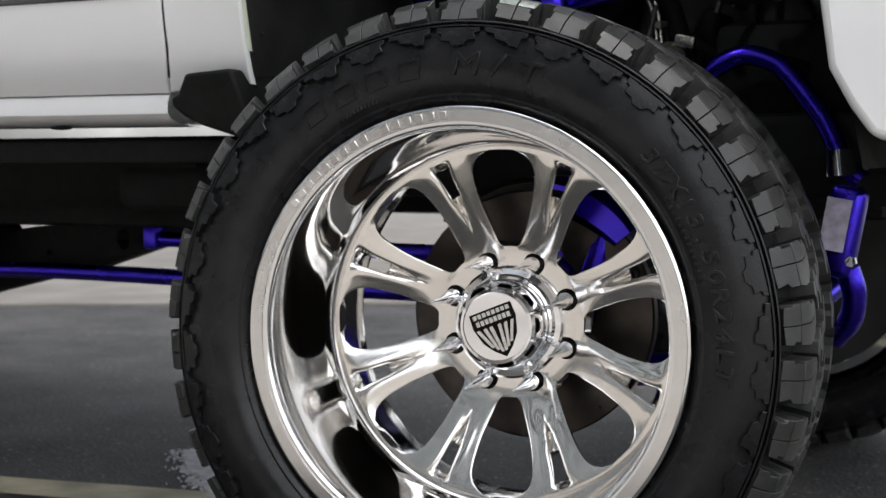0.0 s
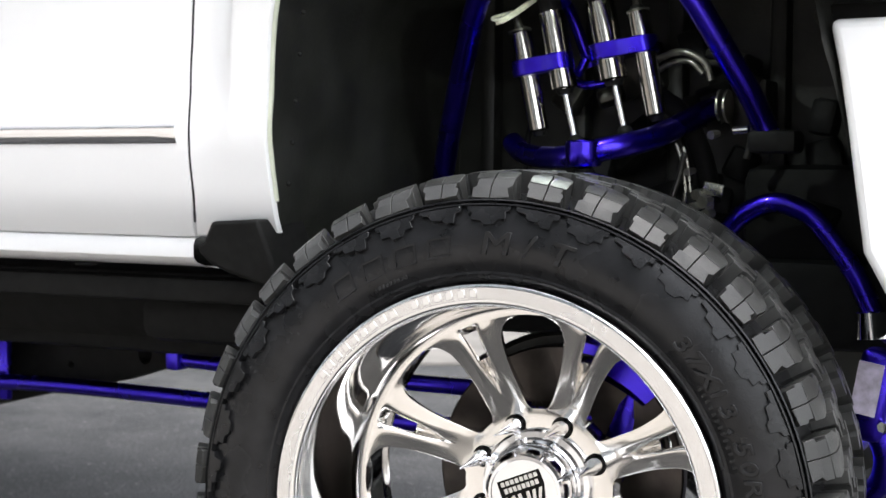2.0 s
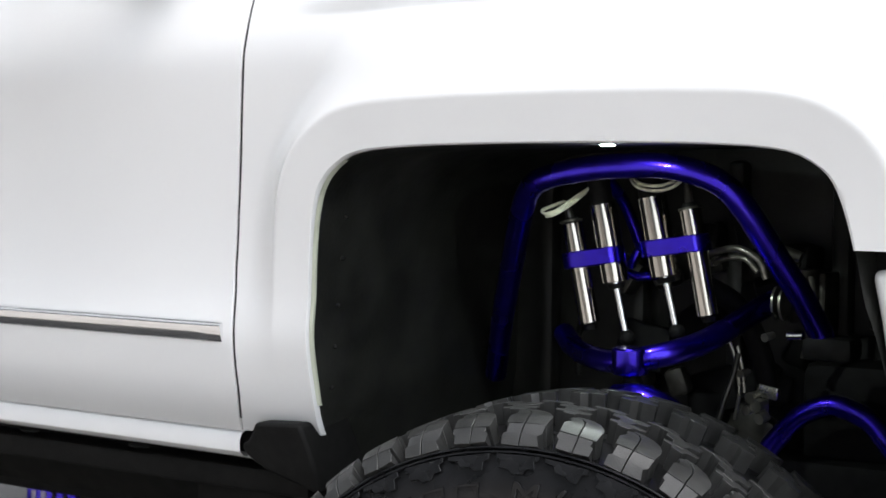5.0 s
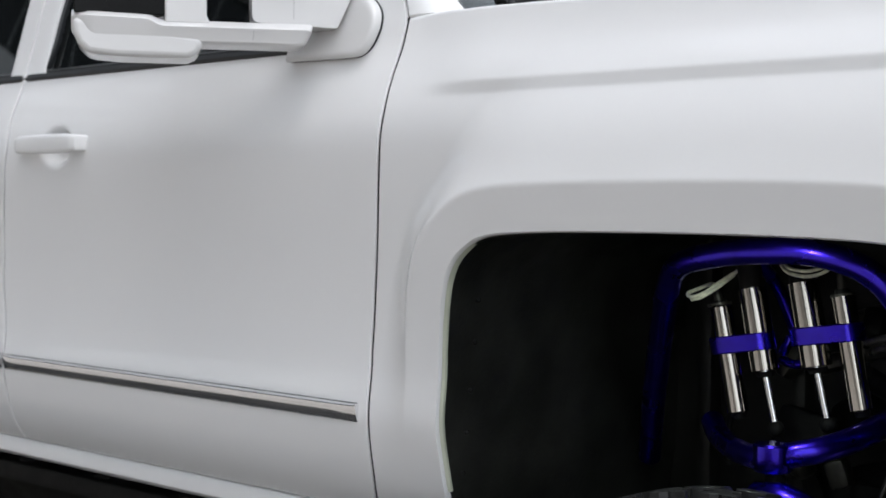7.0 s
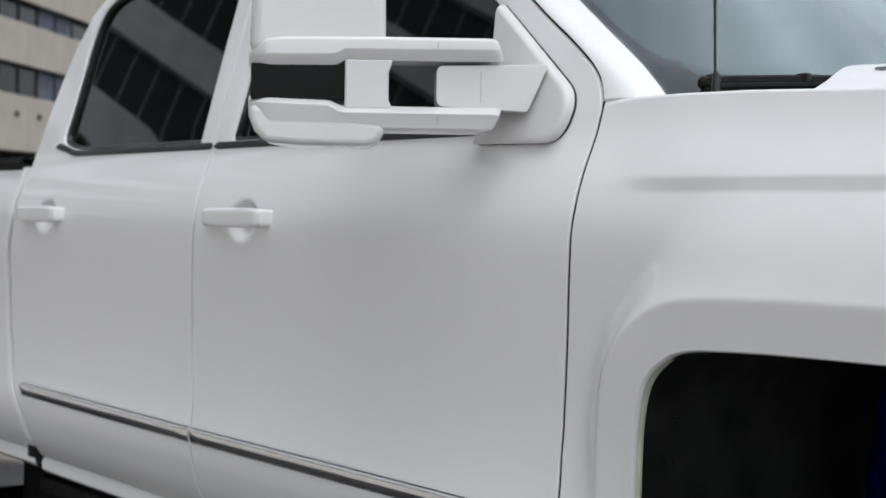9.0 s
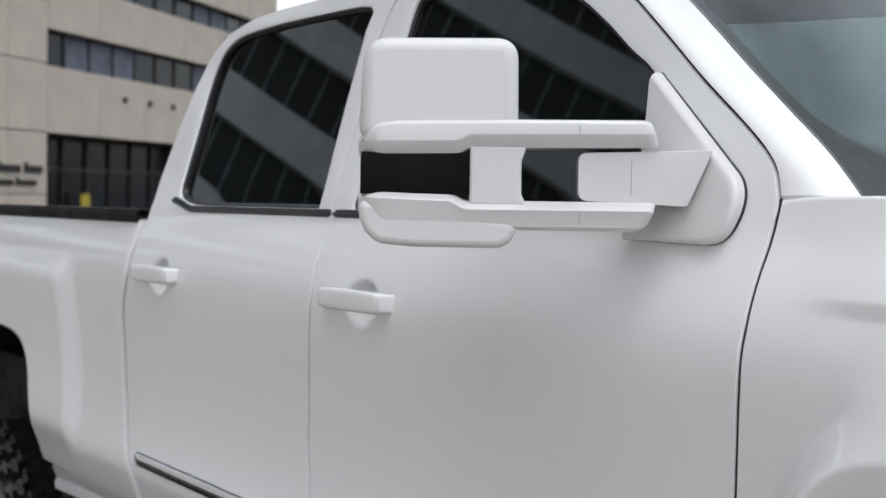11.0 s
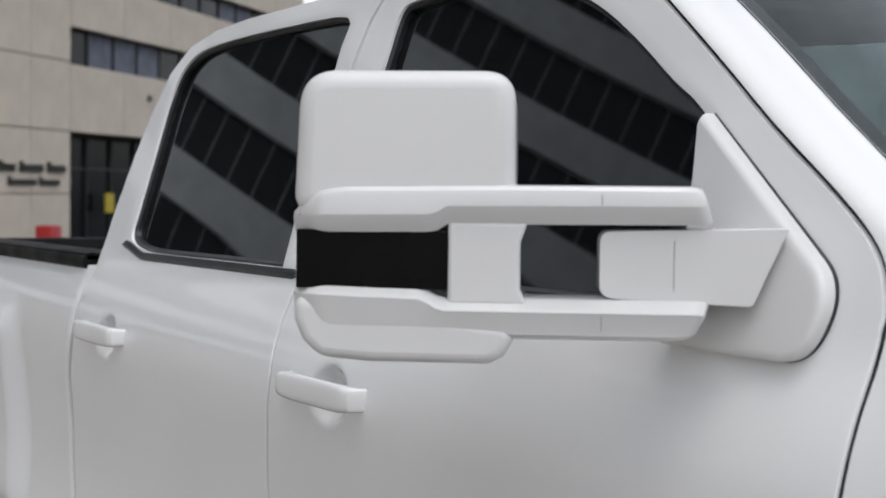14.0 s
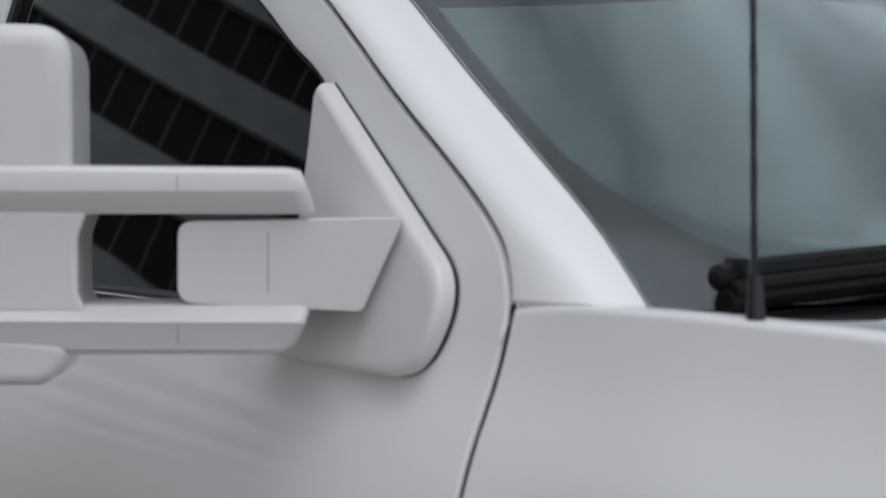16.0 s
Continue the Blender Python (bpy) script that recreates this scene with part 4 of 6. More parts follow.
mirror = bevel_mod(part("side_mirror", mirror_solid(rounded([(-0.153, 1.776), (0.069, 1.776), (0.067, 1.9185), (-0.147, 1.9185)], [0, 0, 0.032, 0.038], 10), 0.006, -0.125),
                        M_MIRROR, truck, "large white extending tow mirror with two arms"), 0.018, 6)


def mirror_bar(name, s0, s1, low, high, under, front, back, slant):
    """A mirror arm from s0 to s1: low and high are its heights along s, one long edge is chamfered, the free end is cut at a slant."""
    bm = bmesh.new()
    rows = []
    ss = [s0 + 0.040 * (k / 8) ** 1.5 for k in range(8)] + [s0 + 0.040 + (s1 - s0 - 0.056) * k / 40 for k in range(41)] + [s1 - 0.016 * (1 - k / 8) ** 1.6 for k in range(1, 9)]
    for s in ss:
        u, v = max(0.0, (s0 + 0.040 - s) / 0.040), max(0.0, (s - s1 + 0.016) / 0.016)
        e = 0.012 * (1 - math.sqrt(max(0.0, 1 - v * v)))
        f = front - 0.026 * u ** 2.4 - e
        a, b = lerp_table(low, s) + 0.35 * e, lerp_table(high, s) - 0.35 * e
        prof = [(back, b), (f - 0.012, b), (f - 0.0045, b - 0.0015), (f - 0.001, b - 0.0055), (f, b - 0.010), (f, a + 0.0185), (f - 0.0008, a + 0.0168), (f - 0.0095, a + 0.003), (f - 0.0125, a), (back, a)]
        if not under:
            prof = [(back, a), (f - 0.022, a), (f - 0.0135, a + 0.0015), (f - 0.0095, a + 0.0055), (f - 0.0085, a + 0.010), (f - 0.001, b - 0.0125), (f - 0.0018, b - 0.0110), (f - 0.0150, b - 0.001), (f - 0.0175, b), (back, b)]
        lean = slant * smooth01(s1 - 0.10, s1, s)
        mid = (a + b) / 2
        rows.append([mp(s + lean * (z - mid), d, z) for d, z in prof])
    g = add_grid(bm, rows, close_v=True)
    bm.faces.new(g[0])
    bm.faces.new(list(reversed(g[-1])))
    ob = part(name, bm, M_MIRROR, mirror)
    ob.data.set_sharp_from_angle(angle=radians(24))
    return ob


mirror_bar("upper_arm", -0.154, 0.257, [(-0.154, 1.755), (-0.0107, 1.757), (-0.001, 1.7655), (0.257, 1.7677)], [(-0.154, 1.778), (-0.138, 1.790), (-0.126, 1.799), (-0.10, 1.803), (0.06, 1.8055), (0.257, 1.8060)], True, 0.012, -0.075, -0.35)
mirror_bar("lower_arm", -0.154, 0.254, [(-0.154, 1.672), (-0.135, 1.656), (-0.11, 1.6515), (0.235, 1.6515), (0.254, 1.655)], [(-0.154, 1.7075), (-0.0226, 1.7035), (-0.0049, 1.6925), (0.254, 1.6925)], False, 0.012, -0.075, 0.42)
bevel_mod(part("lower_housing", mirror_solid([(-0.1515, 1.692), (-0.1505, 1.668), (-0.1425, 1.648), (-0.125, 1.631), (-0.0733, 1.6268), (0.044, 1.6266), (0.0584, 1.634), (0.0675, 1.649), (0.068, 1.664)], 0.004, -0.115),
               M_MIRROR, mirror), 0.010, 4)
bevel_mod(part("smoked_light", mirror_solid([(-0.149, 1.700), (0.0030, 1.700), (0.0030, 1.759), (-0.149, 1.759)], 0.0005, -0.09), M_GLOSSBLACK, mirror, "smoked black marker light band"), 0.0015, 2)
bevel_mod(part("carriage", mirror_solid([(0.0026, 1.686), (0.082, 1.686), (0.074, 1.702), (0.074, 1.748), (0.081, 1.768), (0.0026, 1.768)], 0.0025, -0.085), M_MIRROR, mirror), 0.004, 3)
bevel_mod(part("pivot_arm", mirror_solid(rounded([(0.152, 1.694), (0.302, 1.687), (0.336, 1.7655), (0.152, 1.7605)], [0.014, 0.006, 0.003, 0.012], 5), -0.008, -0.080), M_MIRROR, mirror), 0.013, 4)
# thin grey strips laid on the faces as the shadow of moulding gaps
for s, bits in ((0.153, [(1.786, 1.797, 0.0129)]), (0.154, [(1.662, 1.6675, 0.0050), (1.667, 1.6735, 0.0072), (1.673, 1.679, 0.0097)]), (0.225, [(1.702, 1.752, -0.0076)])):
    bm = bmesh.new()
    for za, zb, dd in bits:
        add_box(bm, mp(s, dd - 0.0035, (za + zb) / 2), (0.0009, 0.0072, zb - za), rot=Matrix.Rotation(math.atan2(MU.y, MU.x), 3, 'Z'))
    part("parting_line", bm, M_PART, mirror, "thin grey strip painted as the shadow between mirror mouldings", smooth=False)
bm = bmesh.new()
f = bm.faces.new([bm.verts.new(mp(s, -0.1265, z)) for s, z in [(-0.135, 1.812), (0.055, 1.812), (0.055, 1.898), (-0.135, 1.898)]])
part("mirror_glass", bm, M_CHROME, mirror, "mirror glass")
# sail panel that carries the arm, on the door's front window corner
bm = bmesh.new()
SAIL = rounded([(-0.895, 1.638), (-0.694, 1.635), (-0.671, 1.711), (-0.914, 1.888), (-0.899, 1.76)], [0.0, 0.033, 0.042, 0.0, 0.0], 10)
sail_y = lambda z: 0.031 + (z - 1.640) * 0.29
g = add_grid(bm, [[(x, sail_y(z) + dy, z) for x, z in (inset(SAIL, d) if d else SAIL)] for d, dy in
                  ((0, 0.035), (0, 0.0085), (0.0006, 0.0060), (0.0018, 0.0038), (0.0038, 0.0020), (0.0065, 0.0008), (0.0095, 0.0002), (0.013, 0.0))]
             + [[(-0.79 + (x + 0.79) * k, sail_y(1.71 + (z - 1.71) * k), 1.71 + (z - 1.71) * k) for x, z in inset(SAIL, 0.013)] for k in (0.6, 0.2, 0.02)], close_v=True)
bm.faces.new(g[-1])
part("mirror_sail", bm, M_MIRROR, mirror, "white triangular mirror base")
bm = bmesh.new()
sl = inset(SAIL, -0.0008)
f = bm.faces.new([bm.verts.new((x, sail_y(z) + 0.019, z)) for x, z in sl])
ext = bmesh.ops.extrude_face_region(bm, geom=[f])
for v in [g for g in ext["geom"] if isinstance(g, bmesh.types.BMVert)]:
    v.co.y += 0.020
part("sail_gasket", bm, M_TRIMBLK, mirror, "black gasket round the mirror base")

# ---------- wheels ----------
NP = 38
PITCH = 360 / NP
CARCASS = [(0.036, 0.335), (0.020, 0.345), (0.009, 0.350), (0.002, 0.356), (-0.001, 0.3605), (-0.0005, 0.364), (-0.005, 0.371), (-0.0095, 0.380), (-0.0120, 0.390), (-0.0130, 0.402), (-0.0120, 0.415), (-0.0090, 0.429),
           (-0.0040, 0.445), (0.0020, 0.459), (0.006, 0.4640), (0.020, 0.4655), (0.045, 0.4700), (0.075, 0.4750), (0.12, 0.4790), (0.21, 0.4810)]
CARCASS = CARCASS + [(0.42 - y, r) for y, r in reversed(CARCASS[:-1])]
SKIN = [(-0.0112, 0.386), (-0.0128, 0.405), (-0.0100, 0.425), (-0.0040, 0.445), (0.0020, 0.461), (0.010, 0.4745), (0.027, 0.4810), (0.060, 0.4850), (0.11, 0.4880), (0.16, 0.4893), (0.21, 0.4895), (0.26, 0.4893), (0.31, 0.4880)]
SHOULDER = sum(math.dist(p, q) for p, q in zip(SKIN[:5], SKIN[1:6]))


def skin(q):
    """On the tyre: q metres over the tread from the shoulder (negative down the side wall): axial, radius and the outward normal."""
    d = q + SHOULDER
    for i, (p, r) in enumerate(zip(SKIN, SKIN[1:])):
        l = math.dist(p, r)
        if d <= l or i == len(SKIN) - 2:
            t = d / l
            ty, tr = (r[0] - p[0]) / l, (r[1] - p[1]) / l
            return p[0] + (r[0] - p[0]) * t, p[1] + (r[1] - p[1]) * t, -tr, ty
        d -= l


def tread_block(bm, poly, h, taper=0.985, flip=False):
    """A block on the tyre from a polygon in (degrees round, q over), cut into strips that follow the tyre's curve."""
    ca, cq = sum(p[0] for p in poly) / len(poly), sum(p[1] for p in poly) / len(poly)
    flat = bmesh.new()
    lo = [flat.verts.new((a, q, 0)) for a, q in poly]
    hi = [flat.verts.new((a, q, 1)) for a, q in poly]
    flat.faces.new(hi)
    n = len(lo)
    for i in range(n):
        flat.faces.new((lo[i], lo[(i + 1) % n], hi[(i + 1) % n], hi[i]))
    q0, q1 = min(p[1] for p in poly), max(p[1] for p in poly)
    steps = int((q1 - q0) / 0.012)
    for k in range(1, steps):
        bmesh.ops.bisect_plane(flat, geom=flat.verts[:] + flat.edges[:] + flat.faces[:], dist=1e-6, plane_co=(0, q0 + (q1 - q0) * k / steps, 0), plane_no=(0, 1, 0))
    made = {}
    for v in flat.verts:
        a, q, up = v.co
        tp = 1.0 if h < 0.01 else taper
        a2, q2 = (ca + (a - ca) * tp, cq + (q - cq) * (taper + 0.03)) if up > 0.5 else (a, q)
        y, r, ny, nr = skin(q2)
        g = (h if h < 0.01 else h * (0.22 + 0.82 * smooth01(-0.020, 0.040, q2))) if up > 0.5 else (-0.003 if h < 0.01 else -0.017)
        y, r, t = y + ny * g, r + nr * g, radians(a2)
        made[v] = bm.verts.new((r * math.sin(t), 0.42 - y if flip else y, r * math.cos(t)))
    for f in flat.faces:
        bm.faces.new([made[v] for v in f.verts])
    flat.free()


def block_mesh(name, polys, flip=False):
    bm = bmesh.new()
    for poly, h in polys:
        poly = [(a if q < 0 else a * (1.22 if q < 0.0799 else 0.92), q * 0.62 - 0.018 if q < 0 else 0.887 * q - 0.008 if q < 0.03 else 1.22 * q - 0.018) for a, q in poly]
        tread_block(bm, poly, h, flip=flip)
    bmesh.ops.recalc_face_normals(bm, faces=bm.faces)
    bevs = [e for e in bm.edges if len(e.link_faces) == 2 and e.calc_face_angle(0) > 0.9]
    bmesh.ops.bevel(bm, geom=bevs, offset=0.0006, segments=1, affect='EDGES')
    me = bpy.data.meshes.new(name)
    bm.to_mesh(me)
    bm.free()
    me.materials.append(M_TREAD)
    me.materials.append(M_RUBBER)
    for p in me.polygons:
        p.use_smooth = True
    me.set_sharp_from_angle(angle=radians(32))
    for p in me.polygons:
        p.material_index = 1 if math.hypot(p.center.x, p.center.z) < 0.464 else 0
    return me


# two kinds of shoulder lug and two rows of hooked centre lugs; degrees round, metres over
H = 0.0235
LUG_A = [([(-2.9, 0.002), (-0.22, 0.000), (-0.22, 0.0303), (-2.4, 0.030), (-2.4, 0.016), (-2.9, 0.014)], H), ([(-0.12, 0.000), (2.8, 0.002), (2.3, 0.012), (2.9, 0.018), (2.9, 0.031), (-0.12, 0.0303)], H),
         ([(-2.8, 0.0318), (-0.2, 0.0320), (-0.3, 0.055), (-0.6, 0.075), (-1.2, 0.092), (-2.3, 0.098), (-2.9, 0.090), (-2.4, 0.076), (-3.0, 0.060)], H),
         ([(-0.08, 0.0320), (2.9, 0.0325), (3.1, 0.052), (2.8, 0.070), (2.0, 0.086), (0.8, 0.098), (-0.6, 0.104), (-2.2, 0.106), (-2.2, 0.0995), (-1.1, 0.0935), (-0.5, 0.076), (-0.18, 0.055)], H),
         ([(-4.1, -0.001), (-4.1, -0.014), (-3.2, -0.018), (-3.4, -0.034), (-1.6, -0.037), (-0.8, -0.048), (1.3, -0.046), (2.0, -0.034), (3.6, -0.032), (3.2, -0.016), (4.1, -0.012), (4.1, -0.001)], 0.0060)]
LUG_B = [([(-2.3, 0.006), (0.18, 0.004), (0.18, 0.0262), (-2.6, 0.028), (-2.7, 0.018), (-2.3, 0.015)], H), ([(0.28, 0.004), (2.7, 0.006), (2.8, 0.014), (2.3, 0.017), (2.4, 0.025), (0.28, 0.0262)], H),
         ([(-2.6, 0.0296), (0.1, 0.0278), (0.0, 0.050), (-0.4, 0.070), (-1.2, 0.084), (-2.4, 0.088), (-2.8, 0.078), (-2.2, 0.066), (-2.8, 0.052)], H),
         ([(0.24, 0.0278), (2.8, 0.0270), (3.0, 0.048), (2.6, 0.064), (1.6, 0.080), (0.2, 0.091), (-1.0, 0.095), (-2.2, 0.095), (-2.2, 0.0895), (-1.1, 0.0855), (-0.3, 0.071), (0.12, 0.050)], H),
         ([(-4.1, -0.001), (-4.1, -0.012), (-2.2, -0.015), (-1.8, -0.028), (0.4, -0.031), (1.2, -0.040), (2.8, -0.040), (3.1, -0.018), (4.1, -0.014), (4.1, -0.001)], 0.0060)]
MID_A = [([(-2.6, 0.116), (-0.9, 0.112), (-0.6, 0.098), (1.6, 0.094), (2.2, 0.110), (4.2, 0.114), (4.4, 0.126), (1.8, 0.129), (0.8, 0.124), (-0.6, 0.131), (-2.9, 0.128)], H)]
MID_B = [([(-3.4, 0.137), (-0.8, 0.139), (0.2, 0.133), (3.0, 0.131), (3.4, 0.139), (1.2, 0.146), (-1.0, 0.144), (-3.2, 0.147)], H)]
# the hooks end short of the crown, and a third row fills in behind them
LUG_A, LUG_B = [[([(a, q if q < 0.033 else 0.033 + (q - 0.033) * 0.64) for a, q in p], h) for p, h in lug] for lug in (LUG_A, LUG_B)]
MID_C = [([(a, 0.080 + (q - 0.094) * 0.55) for a, q in p], h) for p, h in MID_A]
ME_LUGS = [block_mesh("shoulder_lug", LUG_A), block_mesh("shoulder_lug", LUG_B), block_mesh("inner_shoulder_lug", LUG_A, True), block_mesh("inner_shoulder_lug", LUG_B, True),
           block_mesh("centre_lug", MID_A), block_mesh("centre_lug", MID_B), block_mesh("centre_lug", MID_A, True), block_mesh("centre_lug", MID_C), block_mesh("centre_lug", MID_C, True)]


def mesh_only(bm, name, material, smooth=True):
    ob = part(name, bm, material, None, smooth=smooth)
    me = ob.data
    bpy.data.objects.remove(ob)
    return me


bm = bmesh.new()
add_revolve(bm, CARCASS, 144)
ME_TYRE = mesh_only(bm, "tyre", M_RUBBER)
# twin ridges round the shoulder
ME_RIDGES = []
for q in (-0.0165, -0.0105):
    y, r, ny, nr = skin(q)
    bm = bmesh.new()
    add_revolve(bm, [(y - nr * d + ny * h, r + ny * d + nr * h) for d, h in ((-0.0022, 0.0), (-0.0012, 0.0068), (0.0012, 0.0068), (0.0022, 0.0))], 144)
    ME_RIDGES.append(mesh_only(bm, "shoulder_ridge", M_RUBBER))

# rim: polished lip and deep barrel
bm = bmesh.new()
add_revolve(bm, [(0.35, 0.30), (0.345, 0.345), (0.335, 0.340), (0.33, 0.306), (0.21, 0.303), (0.206, 0.296), (0.200, 0.294), (0.194, 0.297), (0.180, 0.300), (0.12, 0.303), (0.05, 0.307), (0.016, 0.311),
                 (0.004, 0.3135), (0.000, 0.3165), (-0.001, 0.320), (-0.001, 0.342), (0.001, 0.345), (0.008, 0.347), (0.02, 0.346)], 192)
ME_RIM = mesh_only(bm, "barrel", M_ALU)
bm = bmesh.new()
add_revolve(bm, [(-0.0014, 0.3225), (-0.0022, 0.3230), (-0.0022, 0.3405), (-0.0014, 0.341)], 192)
ME_LIP = mesh_only(bm, "rim_lip", M_BRUSHED)

WIN = [(0.125, 5.0), (0.128, 7.2), (0.134, 8.6), (0.145, 9.8), (0.17, 11.4), (0.19, 12.3), (0.21, 12.6), (0.236, 12.5), (0.255, 11.8), (0.268, 10.2), (0.277, 7.6), (0.283, 4.2)]
RS = [0.060, 0.085, 0.105, 0.118, 0.125, 0.1262, 0.128, 0.131, 0.134, 0.139, 0.145, 0.152, 0.160, 0.170, 0.180, 0.190, 0.200, 0.210, 0.218, 0.222, 0.232, 0.242, 0.252, 0.260, 0.266, 0.270, 0.274, 0.277, 0.280, 0.283, 0.288, 0.295]


def face_depth(r):
    return 0.262 - 0.056 * (0.65 * max(0.0, min(1.0, (r - 0.118) / 0.165)) + 0.35 * smooth01(0.10, 0.295, r))


def spoke_face():
    bm = bmesh.new()
    cols = []
    SS = [-1, -0.92, -0.78, -0.6, -0.4, -0.29, -0.22, -0.16, -0.10, -0.05, 0, 0.05, 0.10, 0.16, 0.22, 0.29, 0.4, 0.6, 0.78, 0.92, 1]
    for k in range(8):
        cols += [(k, 's', s) for s in SS] + [(k, 'w', w) for w in (-0.6, -0.2, 0.2, 0.6)]
    rows = []
    for r in RS:
        w = lerp_table(WIN, max(0.125, min(0.283, r)))
        row = []
        for k, kind, v in cols:
            c = 22.5 + 45 * k
            if kind == 's':
                a = c + (22.5 - w) * v
                y = face_depth(r)
                inside = smooth01(0.126, 0.15, r) * (1 - smooth01(0.272, 0.285, r))
                y += 0.0022 * v ** 4 * inside
                half = max(0.03, 0.25 * smooth01(0.156, 0.224, r))
                groove = max(0.0, 1 - abs(v) / half)
                y += 0.014 * min(1.0, 1.6 * groove) * smooth01(0.158, 0.205, r) * (1 - smooth01(0.272, 0.280, r))
                y -= 0.002 * math.exp(-((abs(v) - 0.42) / 0.16) ** 2) * smooth01(0.15, 0.20, r) * (1 - smooth01(0.268, 0.283, r))
            else:
                a = c + 22.5 + w * v
                y = face_depth(r)
            t = radians(a)
            row.append(bm.verts.new((r * math.cos(t), y, r * math.sin(t))))
        rows.append(row)
    n = len(cols)
    for i in range(len(RS) - 1):
        r0, r1 = RS[i], RS[i + 1]
        for j in range(n):
            k = (j + 1) % n
            isw = cols[j][1] == 'w' or cols[k][1] == 'w'
            if isw and 0.1249 < r0 and r1 < 0.2835:
                continue
            if not isw and abs(cols[j][2]) <= 0.23 and abs(cols[k][2]) <= 0.23 and 0.2215 < r0 and r1 < 0.2705:
                continue
            bm.faces.new((rows[i][j], rows[i][k], rows[i + 1][k], rows[i + 1][j]))
    for f in bm.faces:
        f.normal_update()
        if f.normal.y > 0:
            f.normal_flip()
    return bm


bm = spoke_face()
me = bpy.data.meshes.new("spokes")
bm.to_mesh(me)
bm.free()
me.materials.append(M_SATIN)
for p in me.polygons:
    p.use_smooth = True
me.set_sharp_from_angle(angle=radians(40))
ME_SPOKES = me

bm = bmesh.new()
add_revolve(bm, [(0.270, 0.094), (0.254, 0.093), (0.250, 0.089), (0.249, 0.080), (0.240, 0.077), (0.238, 0.073), (0.224, 0.0715), (0.222, 0.0690), (0.216, 0.0685), (0.214, 0.0700), (0.192, 0.0680), (0.1860, 0.0625),
                 (0.1825, 0.0600), (0.1820, 0.0555), (0.1835, 0.0545), (0.1835, 0.0005)], 64)
for k in range(8):
    t = radians(45 * k + 22.5)
    add_box(bm, (0.084 * math.cos(t), 0.2485, 0.084 * math.sin(t)), (0.008, 0.006, 0.008), bevel=0.0015)
ME_CAP = mesh_only(bm, "centre_cap", M_CHROME)
bm = bmesh.new()
rot = Matrix.Rotation(radians(-22), 4, 'Y')
SH = [(-0.037, 0.028), (0.037, 0.028), (0.038, 0.006), (0.030, -0.018), (0.016, -0.034), (0.0, -0.046), (-0.016, -0.034), (-0.030, -0.018), (-0.038, 0.006)]
bm.faces.new([bm.verts.new(rot @ Vector((x, 0.1827, z * 1.1))) for x, z in SH])
ME_SHIELD = mesh_only(bm, "shield_emblem", M_GLOSSBLACK, False)
bm = bmesh.new()
for x0, x1, xb in ((-0.034, -0.028, -0.016), (-0.022, -0.016, -0.009), (-0.011, -0.005, -0.003), (0.004, 0.010, 0.003), (0.015, 0.021, 0.009), (0.027, 0.033, 0.016)):
    zb = -0.0484 + abs(xb) * 0.8 + 0.005
    bm.faces.new([bm.verts.new(rot @ Vector(p)) for p in ((x0, 0.1823, 0.002), (x1, 0.1823, 0.003), (xb + 0.003, 0.1823, zb), (xb - 0.002, 0.1823, zb))])
for x0, x1, z0, z1 in ((-0.033, 0.033, 0.0205, 0.0275), (-0.031, 0.031, 0.0085, 0.0165)):
    nbar = 8
    for i in range(nbar):
        a = x0 + (x1 - x0) * (i + 0.12) / nbar
        b_ = x0 + (x1 - x0) * (i + 0.88) / nbar
        bm.faces.new([bm.verts.new(rot @ Vector(p)) for p in ((a, 0.1823, z0), (b_, 0.1823, z0), (b_, 0.1823, z1), (a, 0.1823, z1))])
ME_STRIPES = mesh_only(bm, "emblem_stripes", M_BRUSHED, False)

bm = bmesh.new()
add_revolve(bm, [(0.262, 0.0005), (0.262, 0.0125), (0.240, 0.0125), (0.236, 0.0105), (0.230, 0.0112), (0.222, 0.0102), (0.190, 0.0052), (0.158, 0.0020), (0.152, 0.0022), (0.149, 0.0014), (0.1485, 0.0003)], 18)
ME_LUG = mesh_only(bm, "lug_spike", M_CHROME)
# black disc on the face, painted as the dark of the lug hole
bm = bmesh.new()
add_revolve(bm, [(0.2606, 0.0002), (0.2600, 0.0165), (0.2615, 0.0182), (0.2635, 0.0190)], 28)
ME_LUGHOLE = mesh_only(bm, "lug_hole_dark", M_GLOSSBLACK)
bm = bmesh.new()
add_revolve(bm, [(0.335, 0.05), (0.335, 0.098), (0.385, 0.104), (0.385, 0.212), (0.388, 0.215), (0.415, 0.215), (0.415, 0.06)], 72)
ME_ROTOR = mesh_only(bm, "brake_rotor", M_ROTOR)
bm = bmesh.new()
add_revolve(bm, [(0.300, 0.02), (0.300, 0.085), (0.34, 0.09), (0.36, 0.075)], 40)
ME_HUBIN = mesh_only(bm, "hub_carrier", M_STEEL)
bm = bmesh.new()
add_box(bm, (0, 0, 0), (0.0115, 0.0016, 0.0125), bevel=0.0006, seg=1)
ME_LIPBAR = mesh_only(bm, "engraved_mark", M_ALU)
LIPBARS = []
for i in range(16):
    t = radians(143 - i * 3.25)
    if i != 9:
        LIPBARS.append(Matrix.Translation((0.3318 * math.cos(t), -0.0022, 0.3318 * math.sin(t))) @ Matrix.Rotation(-t + math.pi / 2, 4, 'Y'))


